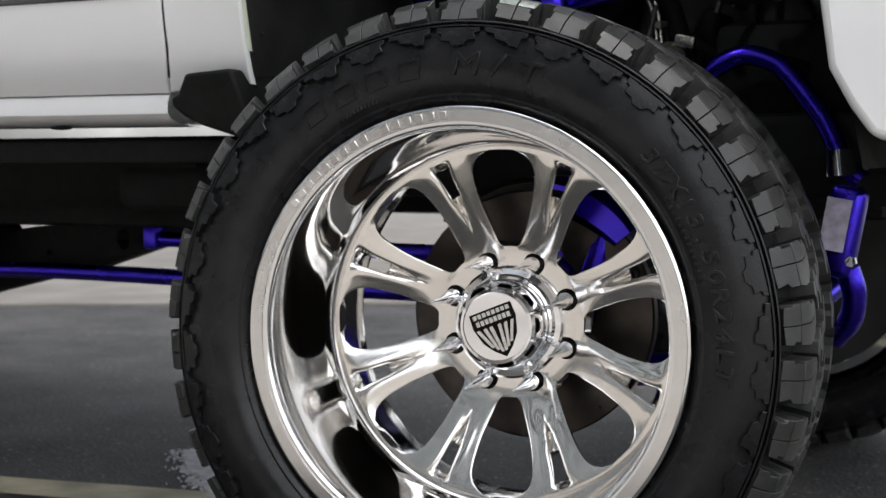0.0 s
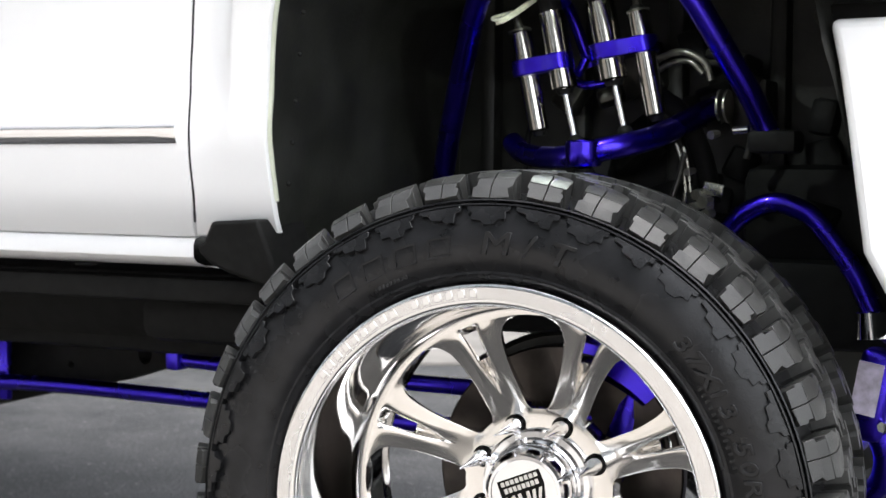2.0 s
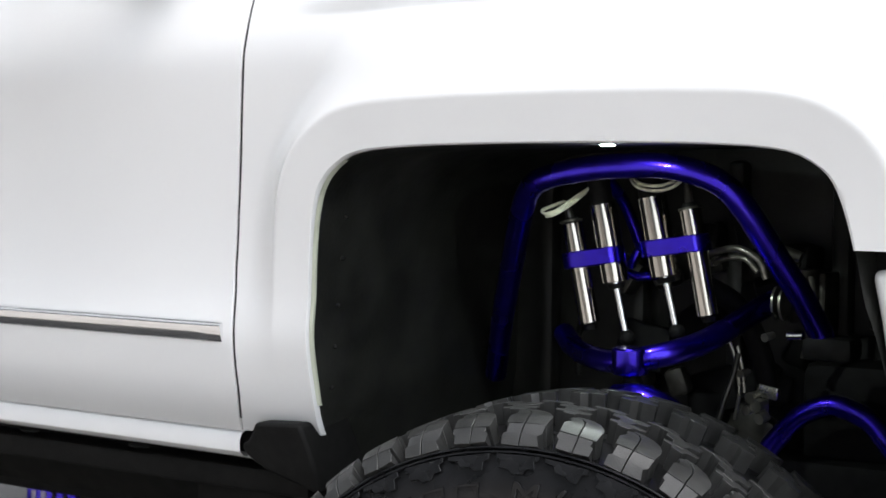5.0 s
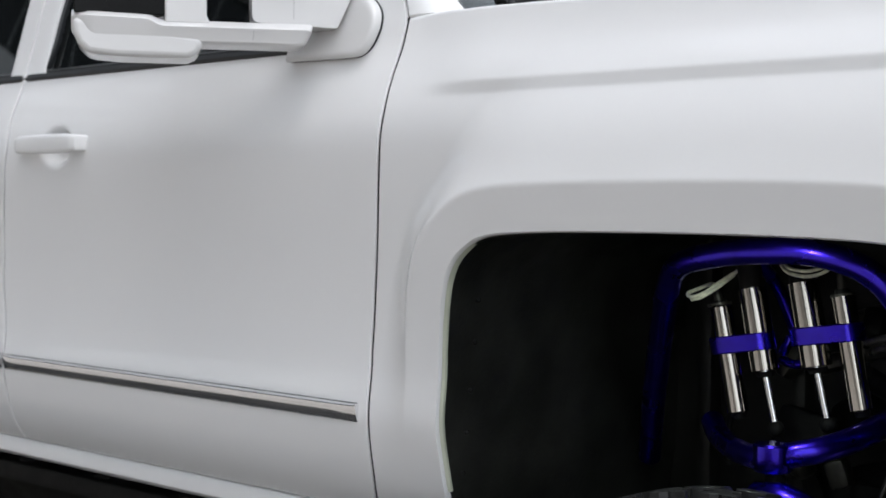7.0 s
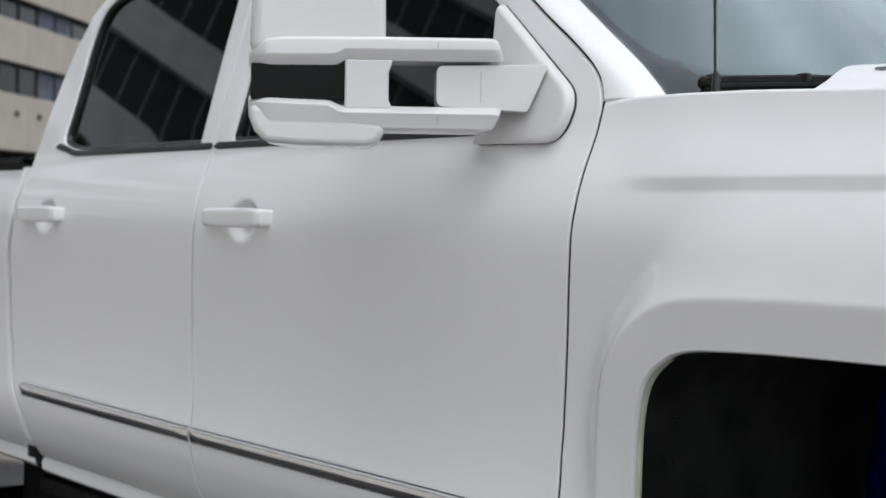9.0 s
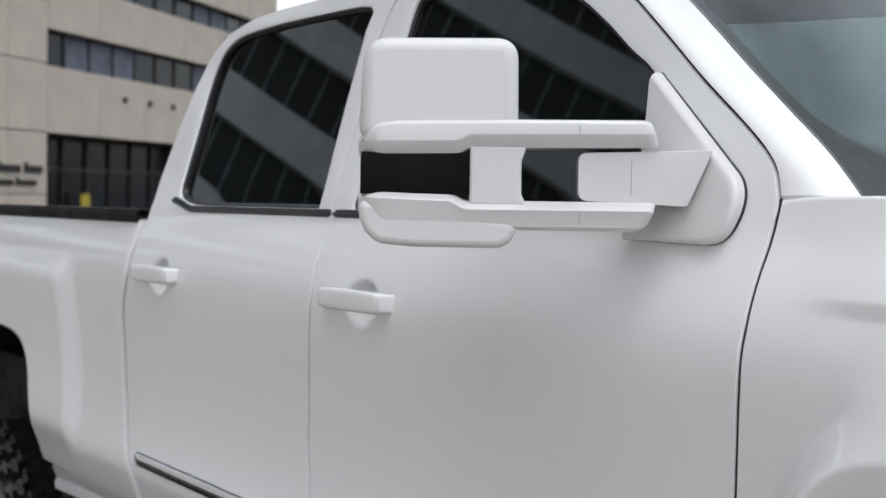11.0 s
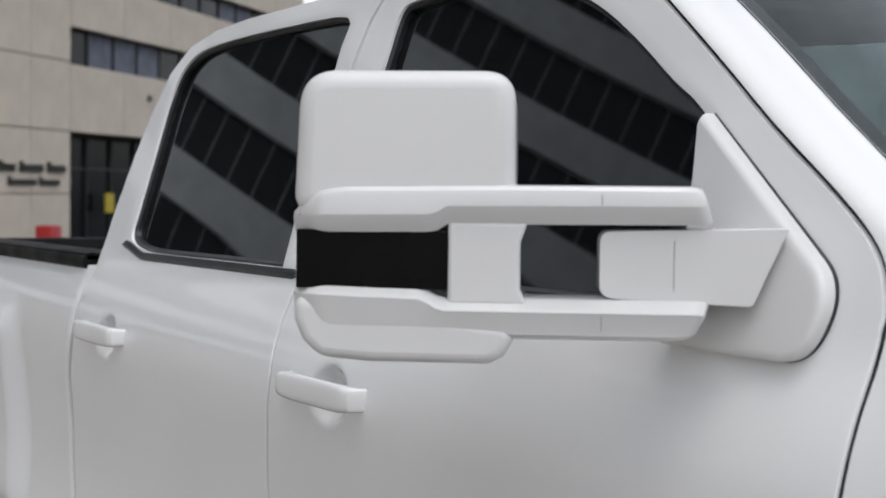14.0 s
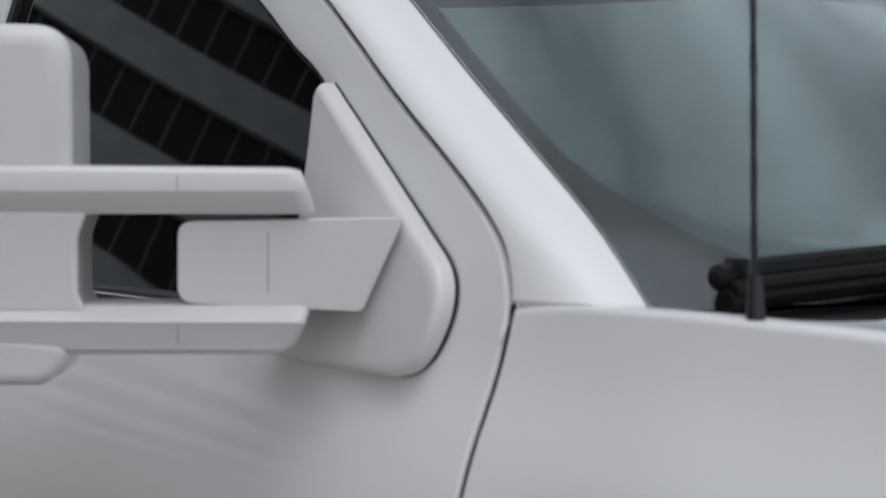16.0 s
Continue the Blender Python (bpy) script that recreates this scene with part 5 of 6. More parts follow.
def glyph_mesh(ch, size):
    cu = bpy.data.curves.new("glyph", 'FONT')
    cu.body, cu.size, cu.extrude, cu.bevel_depth, cu.align_x, cu.align_y = ch, size, 0.0026, 0.0010, 'CENTER', 'CENTER'
    cu.shear, cu.resolution_u = 0.15, 3
    ob = bpy.data.objects.new("glyph", cu)
    scene.collection.objects.link(ob)
    dg = bpy.context.evaluated_depsgraph_get()
    me = bpy.data.meshes.new_from_object(ob.evaluated_get(dg))
    bpy.data.objects.remove(ob)
    me.materials.clear()
    me.materials.append(M_RUBBER)
    return me


def glyphs(text, a0, step, r, size):
    out = []
    for i, ch in enumerate(text):
        if ch == ' ':
            continue
        t = radians(a0 - step * i)
        # stand the letter on the side wall: its top outwards, its face to the outside
        m = Matrix.Translation((r * math.cos(t), -0.0131, r * math.sin(t))) @ Matrix.Rotation(math.pi / 2 - t, 4, 'Y') @ Matrix.Rotation(radians(90), 4, 'X') @ Matrix.Diagonal((1.28, 1, 1, 1))
        out.append((glyph_mesh(ch, size), m))
    return out


GLYPHS = glyphs("M/T", 88.4, 6.9, 0.404, 0.046) + glyphs("37X13.50R24LT", 43.6, 4.0, 0.394, 0.034)
bm = bmesh.new()
# a raised outline of one slanted mark
ring = lambda w, h, y: [(sx * w + 0.22 * sz * h, y, sz * h) for sx, sz in ((-1, -1), (1, -1), (1, 1), (-1, 1))]
add_grid(bm, [ring(0.0185, 0.0150, 0.002), ring(0.0182, 0.0147, -0.0022), ring(0.0150, 0.0115, -0.0022), ring(0.0147, 0.0112, 0.002)], close_v=True)
ME_BIGBAR = mesh_only(bm, "side_wall_mark", M_RUBBER)
bm = bmesh.new()
add_box(bm, (0, 0, 0), (0.0048, 0.003, 0.008), bevel=0.0007, seg=1)
ME_SMALLBAR = mesh_only(bm, "side_wall_mark", M_RUBBER)
WALLBARS = []
for i in range(4):
    t = radians(124.0 - 7.8 * i)
    WALLBARS.append((ME_BIGBAR, Matrix.Translation((0.404 * math.cos(t), -0.0130, 0.404 * math.sin(t))) @ Matrix.Rotation(math.pi / 2 - t, 4, 'Y')))
for i in range(22):
    t = radians(118 - 1.0 * i) if i < 9 else radians(34 - 1.5 * (i - 9))
    WALLBARS.append((ME_SMALLBAR, Matrix.Translation((0.375 * math.cos(t), -0.0072, 0.375 * math.sin(t))) @ Matrix.Rotation(math.pi / 2 - t, 4, 'Y')))


def child(me, parent, m=None, label="", name=None):
    ob = new(name or me.name.split(".")[0], me)
    ob.parent = parent
    if m is not None:
        ob.matrix_basis = m
    if label:
        tagged(ob, label)
    return ob


def wheel(name, m, turn=0.0, label=""):
    w = child(ME_RIM, truck, m @ Matrix.Rotation(radians(turn), 4, 'Y'), label, name)
    child(ME_TYRE, w, label="black mud-terrain tyre with raised side-wall lettering")
    for me in ME_RIDGES:
        child(me, w, name="shoulder_ridge")
    child(ME_LIP, w, label="brushed rim lip")
    sp = child(ME_SPOKES, w, label="polished eight-spoke wheel face")
    so = sp.modifiers.new("solid", 'SOLIDIFY')
    so.thickness, so.offset = 0.030, -1
    bevel_mod(sp, 0.0045, 3, 42)
    child(ME_CAP, w, label="chrome centre cap")
    child(ME_SHIELD, w, label="black shield emblem")
    child(ME_STRIPES, w, label="silver stripes of the emblem")
    for g in LIPBARS:
        child(ME_LIPBAR, w, g, name="engraved_mark")
    for me, g in WALLBARS:
        child(me, w, g, name="side_wall_mark")
    for me, g in GLYPHS:
        child(me, w, g, name="raised_letter")
    for k in range(8):
        t = radians(22.5 + 45 * k)
        g = Matrix.Translation((0.104 * math.cos(t), 0, 0.104 * math.sin(t)))
        child(ME_LUG, w, g, name="lug_spike")
        child(ME_LUGHOLE, w, g, name="lug_hole_dark")
    for k in range(NP):
        R = Matrix.Rotation(radians(PITCH * k), 4, 'Y')
        R5 = Matrix.Rotation(radians(PITCH * k + 3.6), 4, 'Y')
        child(ME_LUGS[k % 2], w, R @ Matrix.Translation((0, -0.004 * (k % 2), 0)), name="tread_lug")
        child(ME_LUGS[2 + (k + 1) % 2], w, R5, name="tread_lug")
        child(ME_LUGS[4], w, R5, name="tread_lug")
        child(ME_LUGS[5], w, R, name="tread_lug")
        child(ME_LUGS[6], w, R, name="tread_lug")
        child(ME_LUGS[7], w, Matrix.Rotation(radians(PITCH * (k + 0.45)), 4, 'Y'), name="tread_lug")
        child(ME_LUGS[8], w, Matrix.Rotation(radians(PITCH * (k + 0.9)), 4, 'Y'), name="tread_lug")
    return w


WS = Matrix.Scale(0.952, 4)
STEER = Matrix.Translation((0.035, -0.166, 0.455)) @ Matrix.Rotation(radians(8.3), 4, 'Z') @ WS
fw = wheel("front_wheel", STEER, 0, "polished deep-dish aluminium wheel on a mud-terrain tyre")
child(ME_ROTOR, fw, label="worn brown brake rotor")
# black sector added behind the rotor to darken the upper wheel openings
bm = bmesh.new()
add_revolve(bm, [(0.432, 0.05), (0.432, 0.228), (0.420, 0.236), (0.436, 0.238), (0.438, 0.05)], 40, radians(48), radians(138))
child(mesh_only(bm, "dark_backing", M_LINER), fw, label="black backing added to darken the view behind the wheel")
child(ME_HUBIN, fw)
wheel("rear_wheel", Matrix.Translation((-4.0, -0.13, 0.455)) @ WS, 17, "polished deep-dish rear wheel on a mud-terrain tyre")
# black discs added inside the far rims so that they look dark
bm = bmesh.new()
add_revolve(bm, [(0.335, 0.02), (0.335, 0.298), (0.352, 0.300), (0.352, 0.02)], 48)
ME_BACKING_DISC = mesh_only(bm, "dark_backing", M_LINER)
fars = []
fars.append(wheel("front_wheel", Matrix.Translation((-0.035, 2.126, 0.455)) @ Matrix.Rotation(radians(180 + 8), 4, 'Z') @ WS, 29, "polished wheel on the far front corner"))
fars.append(wheel("rear_wheel", Matrix.Translation((-4.0, 2.09, 0.455)) @ Matrix.Rotation(radians(180), 4, 'Z') @ WS, 8, "polished wheel on the far rear corner"))
for w in fars:
    child(ME_BACKING_DISC, w, label="black backing added to darken the view behind the wheel")

# ---------- suspension ----------
def tube_part(name, pts, r, material, label="", n=8, seg=14, parent=None):
    bm = bmesh.new()
    add_tube(bm, spline(pts, n), r, seg)
    return part(name, bm, material, parent or truck, label)


HOOP = [(-0.455, 0.58, 0.90), (-0.394, 0.499, 1.017), (-0.353, 0.449, 1.085), (-0.311, 0.398, 1.155), (-0.273, 0.353, 1.216), (-0.243, 0.323, 1.258), (-0.211, 0.303, 1.282), (-0.159, 0.292, 1.296),
        (-0.089, 0.285, 1.306), (-0.031, 0.28, 1.309), (0.013, 0.279, 1.31), (0.061, 0.279, 1.305), (0.107, 0.286, 1.292), (0.139, 0.299, 1.271), (0.16, 0.316, 1.241), (0.178, 0.339, 1.202),
        (0.203, 0.373, 1.146), (0.224, 0.401, 1.1), (0.241, 0.433, 1.048), (0.250, 0.445, 1.02)]
tube_part("shock_hoop", HOOP, 0.0210, M_BLUE, "gloss blue tubular shock hoop", 5, 20)
tube_part("hoop_brace", [(-0.138, 0.42, 1.292), (-0.124, 0.47, 1.239), (-0.100, 0.50, 1.150)], 0.011, M_BLUE, "gloss blue brace behind the shocks", 6)
tube_part("hoop_brace", [(-0.116, 0.47, 1.119), (-0.090, 0.465, 1.113), (-0.060, 0.47, 1.117)], 0.008, M_BLUE, "gloss blue brace behind the shocks", 6)
bm = bmesh.new()
add_box(bm, (-0.098, 0.455, 1.146), (0.012, 0.02, 0.036), rot=Matrix.Rotation(radians(28), 3, 'Y'), bevel=0.003)
part("clamp_link", bm, M_BLUE, truck)
SHY = 0.408


def shock(name, top, bot, r, rod=None, hose=None):
    bm = bmesh.new()
    t, b_ = Vector(top), Vector(bot)
    d = (b_ - t).normalized()
    add_tube(bm, [t - d * 0.0008, t, t.lerp(b_, 0.5), b_, b_ + d * 0.0008], [r * 0.9, r, r, r, r * 0.9], 32)
    ob = part(name, bm, M_SHOCK, truck, "polished chrome shock body")
    bm = bmesh.new()
    cyl_between(bm, b_ + d * 0.003, b_ + d * 0.012, r * 0.7, r * 0.55, 18)
    part("shock_cap", bm, M_BLACK, ob)
    bm = bmesh.new()
    cyl_between(bm, t - d * 0.012, t - d * 0.003, r * 0.6, r * 0.75, 18)
    part("shock_cap", bm, M_BLACK, ob)
    if rod:
        bm = bmesh.new()
        cyl_between(bm, t - d * 0.045, t - d * 0.001, r * 0.86, r * 0.86, 20)
        part("shock_top", bm, M_BLACK, ob, "black shock top mount")
        bm = bmesh.new()
        cyl_between(bm, b_, rod, 0.0065, None, 16)
        part("shock_rod", bm, M_CHROME, ob, "bright piston rod")
        bm = bmesh.new()
        bmesh.ops.create_uvsphere(bm, u_segments=16, v_segments=10, radius=0.014, matrix=Matrix.Translation(Vector(rod)))
        part("rod_end", bm, M_BLACK, ob)
    return ob


shock("reservoir", (-0.198, SHY, 1.207), (-0.161, SHY, 1.031), 0.0185)
shock("shock_absorber", (-0.139, SHY, 1.242), (-0.112, SHY, 1.106), 0.0235, (-0.089, SHY, 1.009))
shock("shock_absorber", (-0.045, SHY, 1.256), (-0.018, SHY, 1.120), 0.0255, (0.005, SHY, 1.025))
shock("reservoir", (0.026, SHY, 1.236), (0.062, SHY, 1.056), 0.0190)


def clamp(a, b, r):
    bm = bmesh.new()
    A, B = Vector(a), Vector(b)
    axis = Vector((0.20, 0, -0.98)).normalized()
    d = (B - A).normalized()
    n = d.cross(axis).normalized()
    rings = []
    for h in (-0.015, -0.013, 0.013, 0.015):
        ring = []
        s = r * (1.0 if abs(h) < 0.014 else 0.93)
        for k in range(24):
            t = 2 * math.pi * k / 24
            base = B if math.cos(t) > 0 else A
            ring.append(base + d * s * math.cos(t) + n * s * math.sin(t) + axis * h)
        rings.append(ring)
    g = add_grid(bm, rings, close_v=True)
    bm.faces.new(g[0])
    bm.faces.new(list(reversed(g[-1])))
    ob = part("shock_clamp", bm, M_BLUE, truck, "gloss blue anodised shock clamp")


clamp((-0.186, SHY, 1.143), (-0.124, SHY, 1.153), 0.0275)
clamp((-0.034, SHY, 1.168), (0.034, SHY, 1.178), 0.0290)
for pts in ([(-0.158, 0.40, 1.273), (-0.176, 0.37, 1.253), (-0.196, 0.35, 1.233), (-0.216, 0.345, 1.226), (-0.230, 0.355, 1.231), (-0.224, 0.375, 1.238), (-0.214, 0.401, 1.246), (-0.211, 0.41, 1.244)],
            [(-0.164, 0.392, 1.264), (-0.177, 0.362, 1.243), (-0.199, 0.347, 1.226), (-0.219, 0.349, 1.221)],
            [(-0.081, 0.408, 1.297), (-0.073, 0.387, 1.286), (-0.049, 0.366, 1.273), (-0.012, 0.355, 1.268), (0.012, 0.364, 1.274), (0.021, 0.385, 1.287), (0.018, 0.405, 1.291)],
            [(-0.076, 0.398, 1.292), (-0.052, 0.373, 1.280), (-0.014, 0.362, 1.276), (0.012, 0.377, 1.284)]):
    tube_part("shock_hose", pts, 0.0032, M_HOSE, "pale braided shock hose", 8, 10)
for a_, b_ in (((-0.201, SHY, 1.212), (-0.211, SHY, 1.246)), ((0.026, SHY, 1.238), (0.018, SHY, 1.291))):
    bm = bmesh.new()
    cyl_between(bm, a_, b_, 0.0085, 0.0055, 14)
    bmesh.ops.create_cone(bm, cap_ends=True, segments=20, radius1=0.0205, radius2=0.0205, depth=0.004, matrix=Matrix.Translation(a_) @ Matrix.Rotation(radians(-12), 4, 'Y'))
    part("hose_fitting", bm, M_STEEL, truck, "dark steel reservoir hose fitting")

tube_part("upper_control_arm", [(-0.009, 0.279, 0.986), (0.018, 0.288, 0.993), (0.047, 0.312, 1.001), (0.075, 0.373, 1.016), (0.097, 0.454, 1.042), (0.118, 0.525, 1.067), (0.134, 0.565, 1.078)], 0.0205, M_BLUE, "gloss blue tubular upper control arm", 8, 20)
tube_part("upper_control_arm", [(-0.029, 0.279, 0.984), (-0.069, 0.295, 0.979), (-0.129, 0.338, 0.981), (-0.183, 0.385, 0.990), (-0.22, 0.422, 1.008)], 0.0190, M_BLUE, "gloss blue tubular upper control arm", 8, 20)
bm = bmesh.new()
add_tube(bm, [(-0.018, 0.275, 1.007), (-0.018, 0.275, 1.004), (-0.018, 0.275, 0.985), (-0.018, 0.275, 0.967), (-0.018, 0.275, 0.963)], [0.028, 0.031, 0.031, 0.031, 0.028], 28)
part("ball_joint_cup", bm, M_BLUE, truck, "gloss blue ball joint cup")
bm = bmesh.new()
add_tube(bm, [(-0.018, 0.277, 0.962), (-0.016, 0.282, 0.945), (-0.014, 0.290, 0.930)], [0.014, 0.018, 0.012], 16)
part("ball_joint_boot", bm, M_BLACK, truck)
tube_part("steering_knuckle", [(-0.030, 0.25, 0.915), (0.02, 0.245, 0.918), (0.075, 0.25, 0.885), (0.10, 0.25, 0.80), (0.10, 0.24, 0.62), (0.06, 0.22, 0.45)], [0.033] * 31 + [0.036] * 10, M_BLUE, "gloss blue steering knuckle", 8)
bm = bmesh.new()
add_tube(bm, [(0.165, 0.60, 1.035), (0.165, 0.60, 1.085), (0.165, 0.60, 1.13)], 0.028, 18)
add_box(bm, (0.20, 0.62, 1.06), (0.012, 0.08, 0.13), bevel=0.004)
part("arm_mount", bm, M_STEEL, truck, "dark steel control arm mount")
tube_part("sway_bar", [(0.089, 0.515, 0.746), (0.127, 0.515, 0.809), (0.173, 0.515, 0.867), (0.205, 0.515, 0.89), (0.242, 0.515, 0.902), (0.282, 0.515, 0.894), (0.319, 0.515, 0.869), (0.386, 0.51, 0.783), (0.429, 0.50, 0.703), (0.481, 0.49, 0.664), (0.528, 0.49, 0.657)],
          0.0185, M_BLUE, "gloss blue bent sway bar", 6)
bm = bmesh.new()
cyl_between(bm, (0.486, 0.45, 0.664), (0.486, 0.53, 0.664), 0.030, None, 20)
part("bar_bushing", bm, M_BLACK, truck)
bm = bmesh.new()
add_box(bm, (0.262, 0.45, 1.008), (0.085, 0.065, 0.040), bevel=0.010)
part("hoop_foot", bm, M_BLACK, truck, "black steel hoop foot plate")
bm = bmesh.new()
cyl_between(bm, (0.196, 0.425, 1.027), (0.222, 0.425, 1.029), 0.008, None, 12)
part("hoop_bolt", bm, M_CHROME, truck)
# bracket, fasteners and castings low in the well
bm = bmesh.new()
add_box(bm, (0.150, 0.46, 0.925), (0.036, 0.008, 0.022), rot=Matrix.Rotation(radians(10), 3, 'Y'), bevel=0.003)
add_box(bm, (0.140, 0.47, 0.897), (0.014, 0.014, 0.028), bevel=0.004)
part("line_bracket", bm, M_ALLOY, truck, "grey steel brake line bracket")
for pts, r, mt in (([(0.10, 0.45, 0.99), (0.095, 0.44, 0.95), (0.085, 0.42, 0.90), (0.08, 0.40, 0.85)], 0.005, M_STEEL), ([(0.12, 0.52, 1.17), (0.16, 0.50, 1.165), (0.19, 0.50, 1.155)], 0.010, M_STEEL),
                   ([(0.11, 0.53, 1.155), (0.15, 0.52, 1.150), (0.18, 0.52, 1.138)], 0.008, M_STEEL), ([(0.195, 0.54, 1.12), (0.205, 0.53, 1.07), (0.20, 0.52, 1.02), (0.19, 0.52, 0.98)], 0.006, M_STEEL),
                   ([(-0.20, 0.47, 1.07), (-0.21, 0.46, 1.0), (-0.205, 0.45, 0.93)], 0.006, M_BLACK), ([(0.02, 0.5, 1.10), (0.06, 0.55, 1.06), (0.09, 0.58, 0.98), (0.1, 0.6, 0.9)], 0.02, M_BLACK)):
    tube_part("brake_line", pts, r, mt, "", 6, 10)
for pts, r in (([(0.02, 0.50, 1.150), (0.045, 0.48, 1.162), (0.09, 0.466, 1.169), (0.128, 0.466, 1.150), (0.140, 0.47, 1.118)], 0.0062), ([(0.03, 0.50, 1.138), (0.06, 0.48, 1.150), (0.10, 0.47, 1.152), (0.125, 0.47, 1.130)], 0.0052)):
    tube_part("braided_line", pts, r, M_ALLOY, "dull braided steel brake line", 8, 10)
for dx in (0.0, 0.013):
    bm = bmesh.new()
    cyl_between(bm, (0.140 + dx, 0.520, 1.074), (0.144 + dx, 0.520, 1.074), 0.030, None, 22)
    part("bushing_washer", bm, M_ALLOY, truck, "dull steel bushing washer")
for pts in ([(0.080, 0.462, 1.006), (0.092, 0.462, 0.97), (0.098, 0.462, 0.92), (0.090, 0.462, 0.872)], [(0.092, 0.466, 1.000), (0.101, 0.466, 0.965), (0.106, 0.466, 0.92)]):
    tube_part("hard_line", pts, 0.0032, M_ALLOY, "thin bright brake hard line", 8, 8)
for x, z, rr in ((0.124, 0.915, 0.010), (0.136, 0.902, 0.012), (0.118, 0.893, 0.009), (0.142, 0.880, 0.010), (0.108, 0.955, 0.007), (0.15, 1.02, 0.008)):
    bm = bmesh.new()
    cyl_between(bm, (x, 0.440, z), (x + 0.006, 0.462, z + 0.003), rr, rr * 0.8, 8)
    part("line_fitting", bm, M_ALLOY, truck, "small dull alloy line fitting")
for k in range(26):
    c = Vector((random.uniform(-0.28, 0.33), random.uniform(0.60, 0.70), random.uniform(0.78, 1.22)))
    s = [random.uniform(0.03, 0.11), random.uniform(0.03, 0.06), random.uniform(0.03, 0.10)]
    bm = bmesh.new()
    add_box(bm, c, s, rot=Euler((random.uniform(-0.5, 0.5), random.uniform(-0.6, 0.6), random.uniform(-0.5, 0.5))).to_matrix(), bevel=0.010)
    part("suspension_casting", bm, M_BLACK if k % 3 else M_STEEL, truck, "shadowed casting behind the suspension")
bm = bmesh.new()
add_box(bm, (0.33, 0.66, 0.86), (0.34, 0.16, 0.22), bevel=0.03)
add_box(bm, (0.0, 0.60, 0.72), (1.10, 0.12, 0.16), bevel=0.02)
part("subframe", bm, M_BLACK, truck, "black front subframe")
bm = bmesh.new()
add_box(bm, (0.462, 0.33, 0.60), (0.058, 0.05, 0.15), rot=Matrix.Rotation(radians(10), 3, 'Y'), bevel=0.014, seg=3)
drop = part("drop_bracket", bm, M_BLUE, truck, "gloss blue drop bracket with a pale label")
bm = bmesh.new()
add_tube(bm, spline([(0.470, 0.33, 0.54), (0.480, 0.34, 0.50), (0.470, 0.36, 0.455), (0.44, 0.38, 0.42)], 6), 0.020, 14)
part("bracket_leg", bm, M_BLUE, drop)
bm = bmesh.new()
cyl_between(bm, (0.482, 0.298, 0.553), (0.482, 0.31, 0.553), 0.009, None, 6)
part("bolt", bm, M_CHROME, drop)
bm = bmesh.new()
add_box(bm, (0.456, 0.3035, 0.612), (0.040, 0.002, 0.085), rot=Matrix.Rotation(radians(10), 3, 'Y'))
part("bracket_label", bm, M_LABEL, drop, "pale worn label", smooth=False)
bm = bmesh.new()
cyl_between(bm, (0.458, 0.33, 0.690), (0.454, 0.33, 0.732), 0.026, 0.023, 20)
part("bracket_sleeve", bm, M_CHROME, drop)
tube_part("lower_control_arm", [(0.10, 0.26, 0.36), (0.0, 0.34, 0.35), (-0.12, 0.55, 0.40), (-0.18, 0.75, 0.45)], 0.028, M_BLUE, "gloss blue lower control arm")
tube_part("lower_control_arm", [(0.10, 0.26, 0.36), (0.22, 0.34, 0.37), (0.34, 0.55, 0.45), (0.38, 0.70, 0.50)], 0.028, M_BLUE, "gloss blue lower control arm")
bm = bmesh.new()
rows = []
for k in range(17):
    a = radians(40 + 46 * k / 16)
    fat = 0.75 + 0.25 * math.sin(math.pi * k / 16)
    rows.append([STEER @ Vector(((0.218 + dr * fat) * math.cos(a), 0.40 + dy, (0.218 + dr * fat) * math.sin(a))) for dr, dy in
                 ((-0.034, -0.040), (-0.02, -0.055), (0.02, -0.055), (0.036, -0.040), (0.036, 0.040), (0.02, 0.055), (-0.02, 0.055), (-0.034, 0.040))])
g = add_grid(bm, rows, close_v=True)
bm.faces.new(g[0])
bm.faces.new(list(reversed(g[-1])))
part("brake_caliper", bm, M_BLUE, truck, "gloss blue brake caliper")

# ---------- underside ----------
tube_part("traction_bar", [(-1.75, 0.50, 0.452), (-1.45, 0.50, 0.463), (-1.1, 0.50, 0.462), (-0.75, 0.50, 0.455), (-0.40, 0.52, 0.45)], 0.0185, M_BLUE, "long gloss blue traction bar")
tube_part("tie_bar", [(-1.06, 0.50, 0.545), (-0.90, 0.50, 0.540), (-0.60, 0.50, 0.535), (-0.35, 0.52, 0.53)], 0.017, M_BLUE, "gloss blue tie bar")
bm = bmesh.new()
add_box(bm, (-1.055, 0.50, 0.552), (0.035, 0.05, 0.06), bevel=0.008)
part("bar_bracket", bm, M_BLUE, truck)
bm = bmesh.new()
add_box(bm, (-1.660, 0.53, 0.492), (0.17, 0.020, 0.160), bevel=0.006)
brk = part("frame_bracket", bm, M_BLUE, truck, "blue frame bracket with slots and a printed mark")
for dx, dz, w, h in ((0.045, 0.015, 0.014, 0.022), (0.045, -0.02, 0.014, 0.022), (0.012, 0.012, 0.012, 0.03), (-0.02, 0.01, 0.016, 0.03), (-0.05, 0.01, 0.014, 0.028)):
    bm = bmesh.new()
    add_box(bm, (-1.660 + 1.13 * dx, 0.5195, 0.500 + 1.13 * dz), (1.13 * w, 0.003, 1.13 * h), bevel=0.002)
    part("bracket_slot", bm, M_GLOSSBLACK if dx > 0 else M_LABEL, brk)


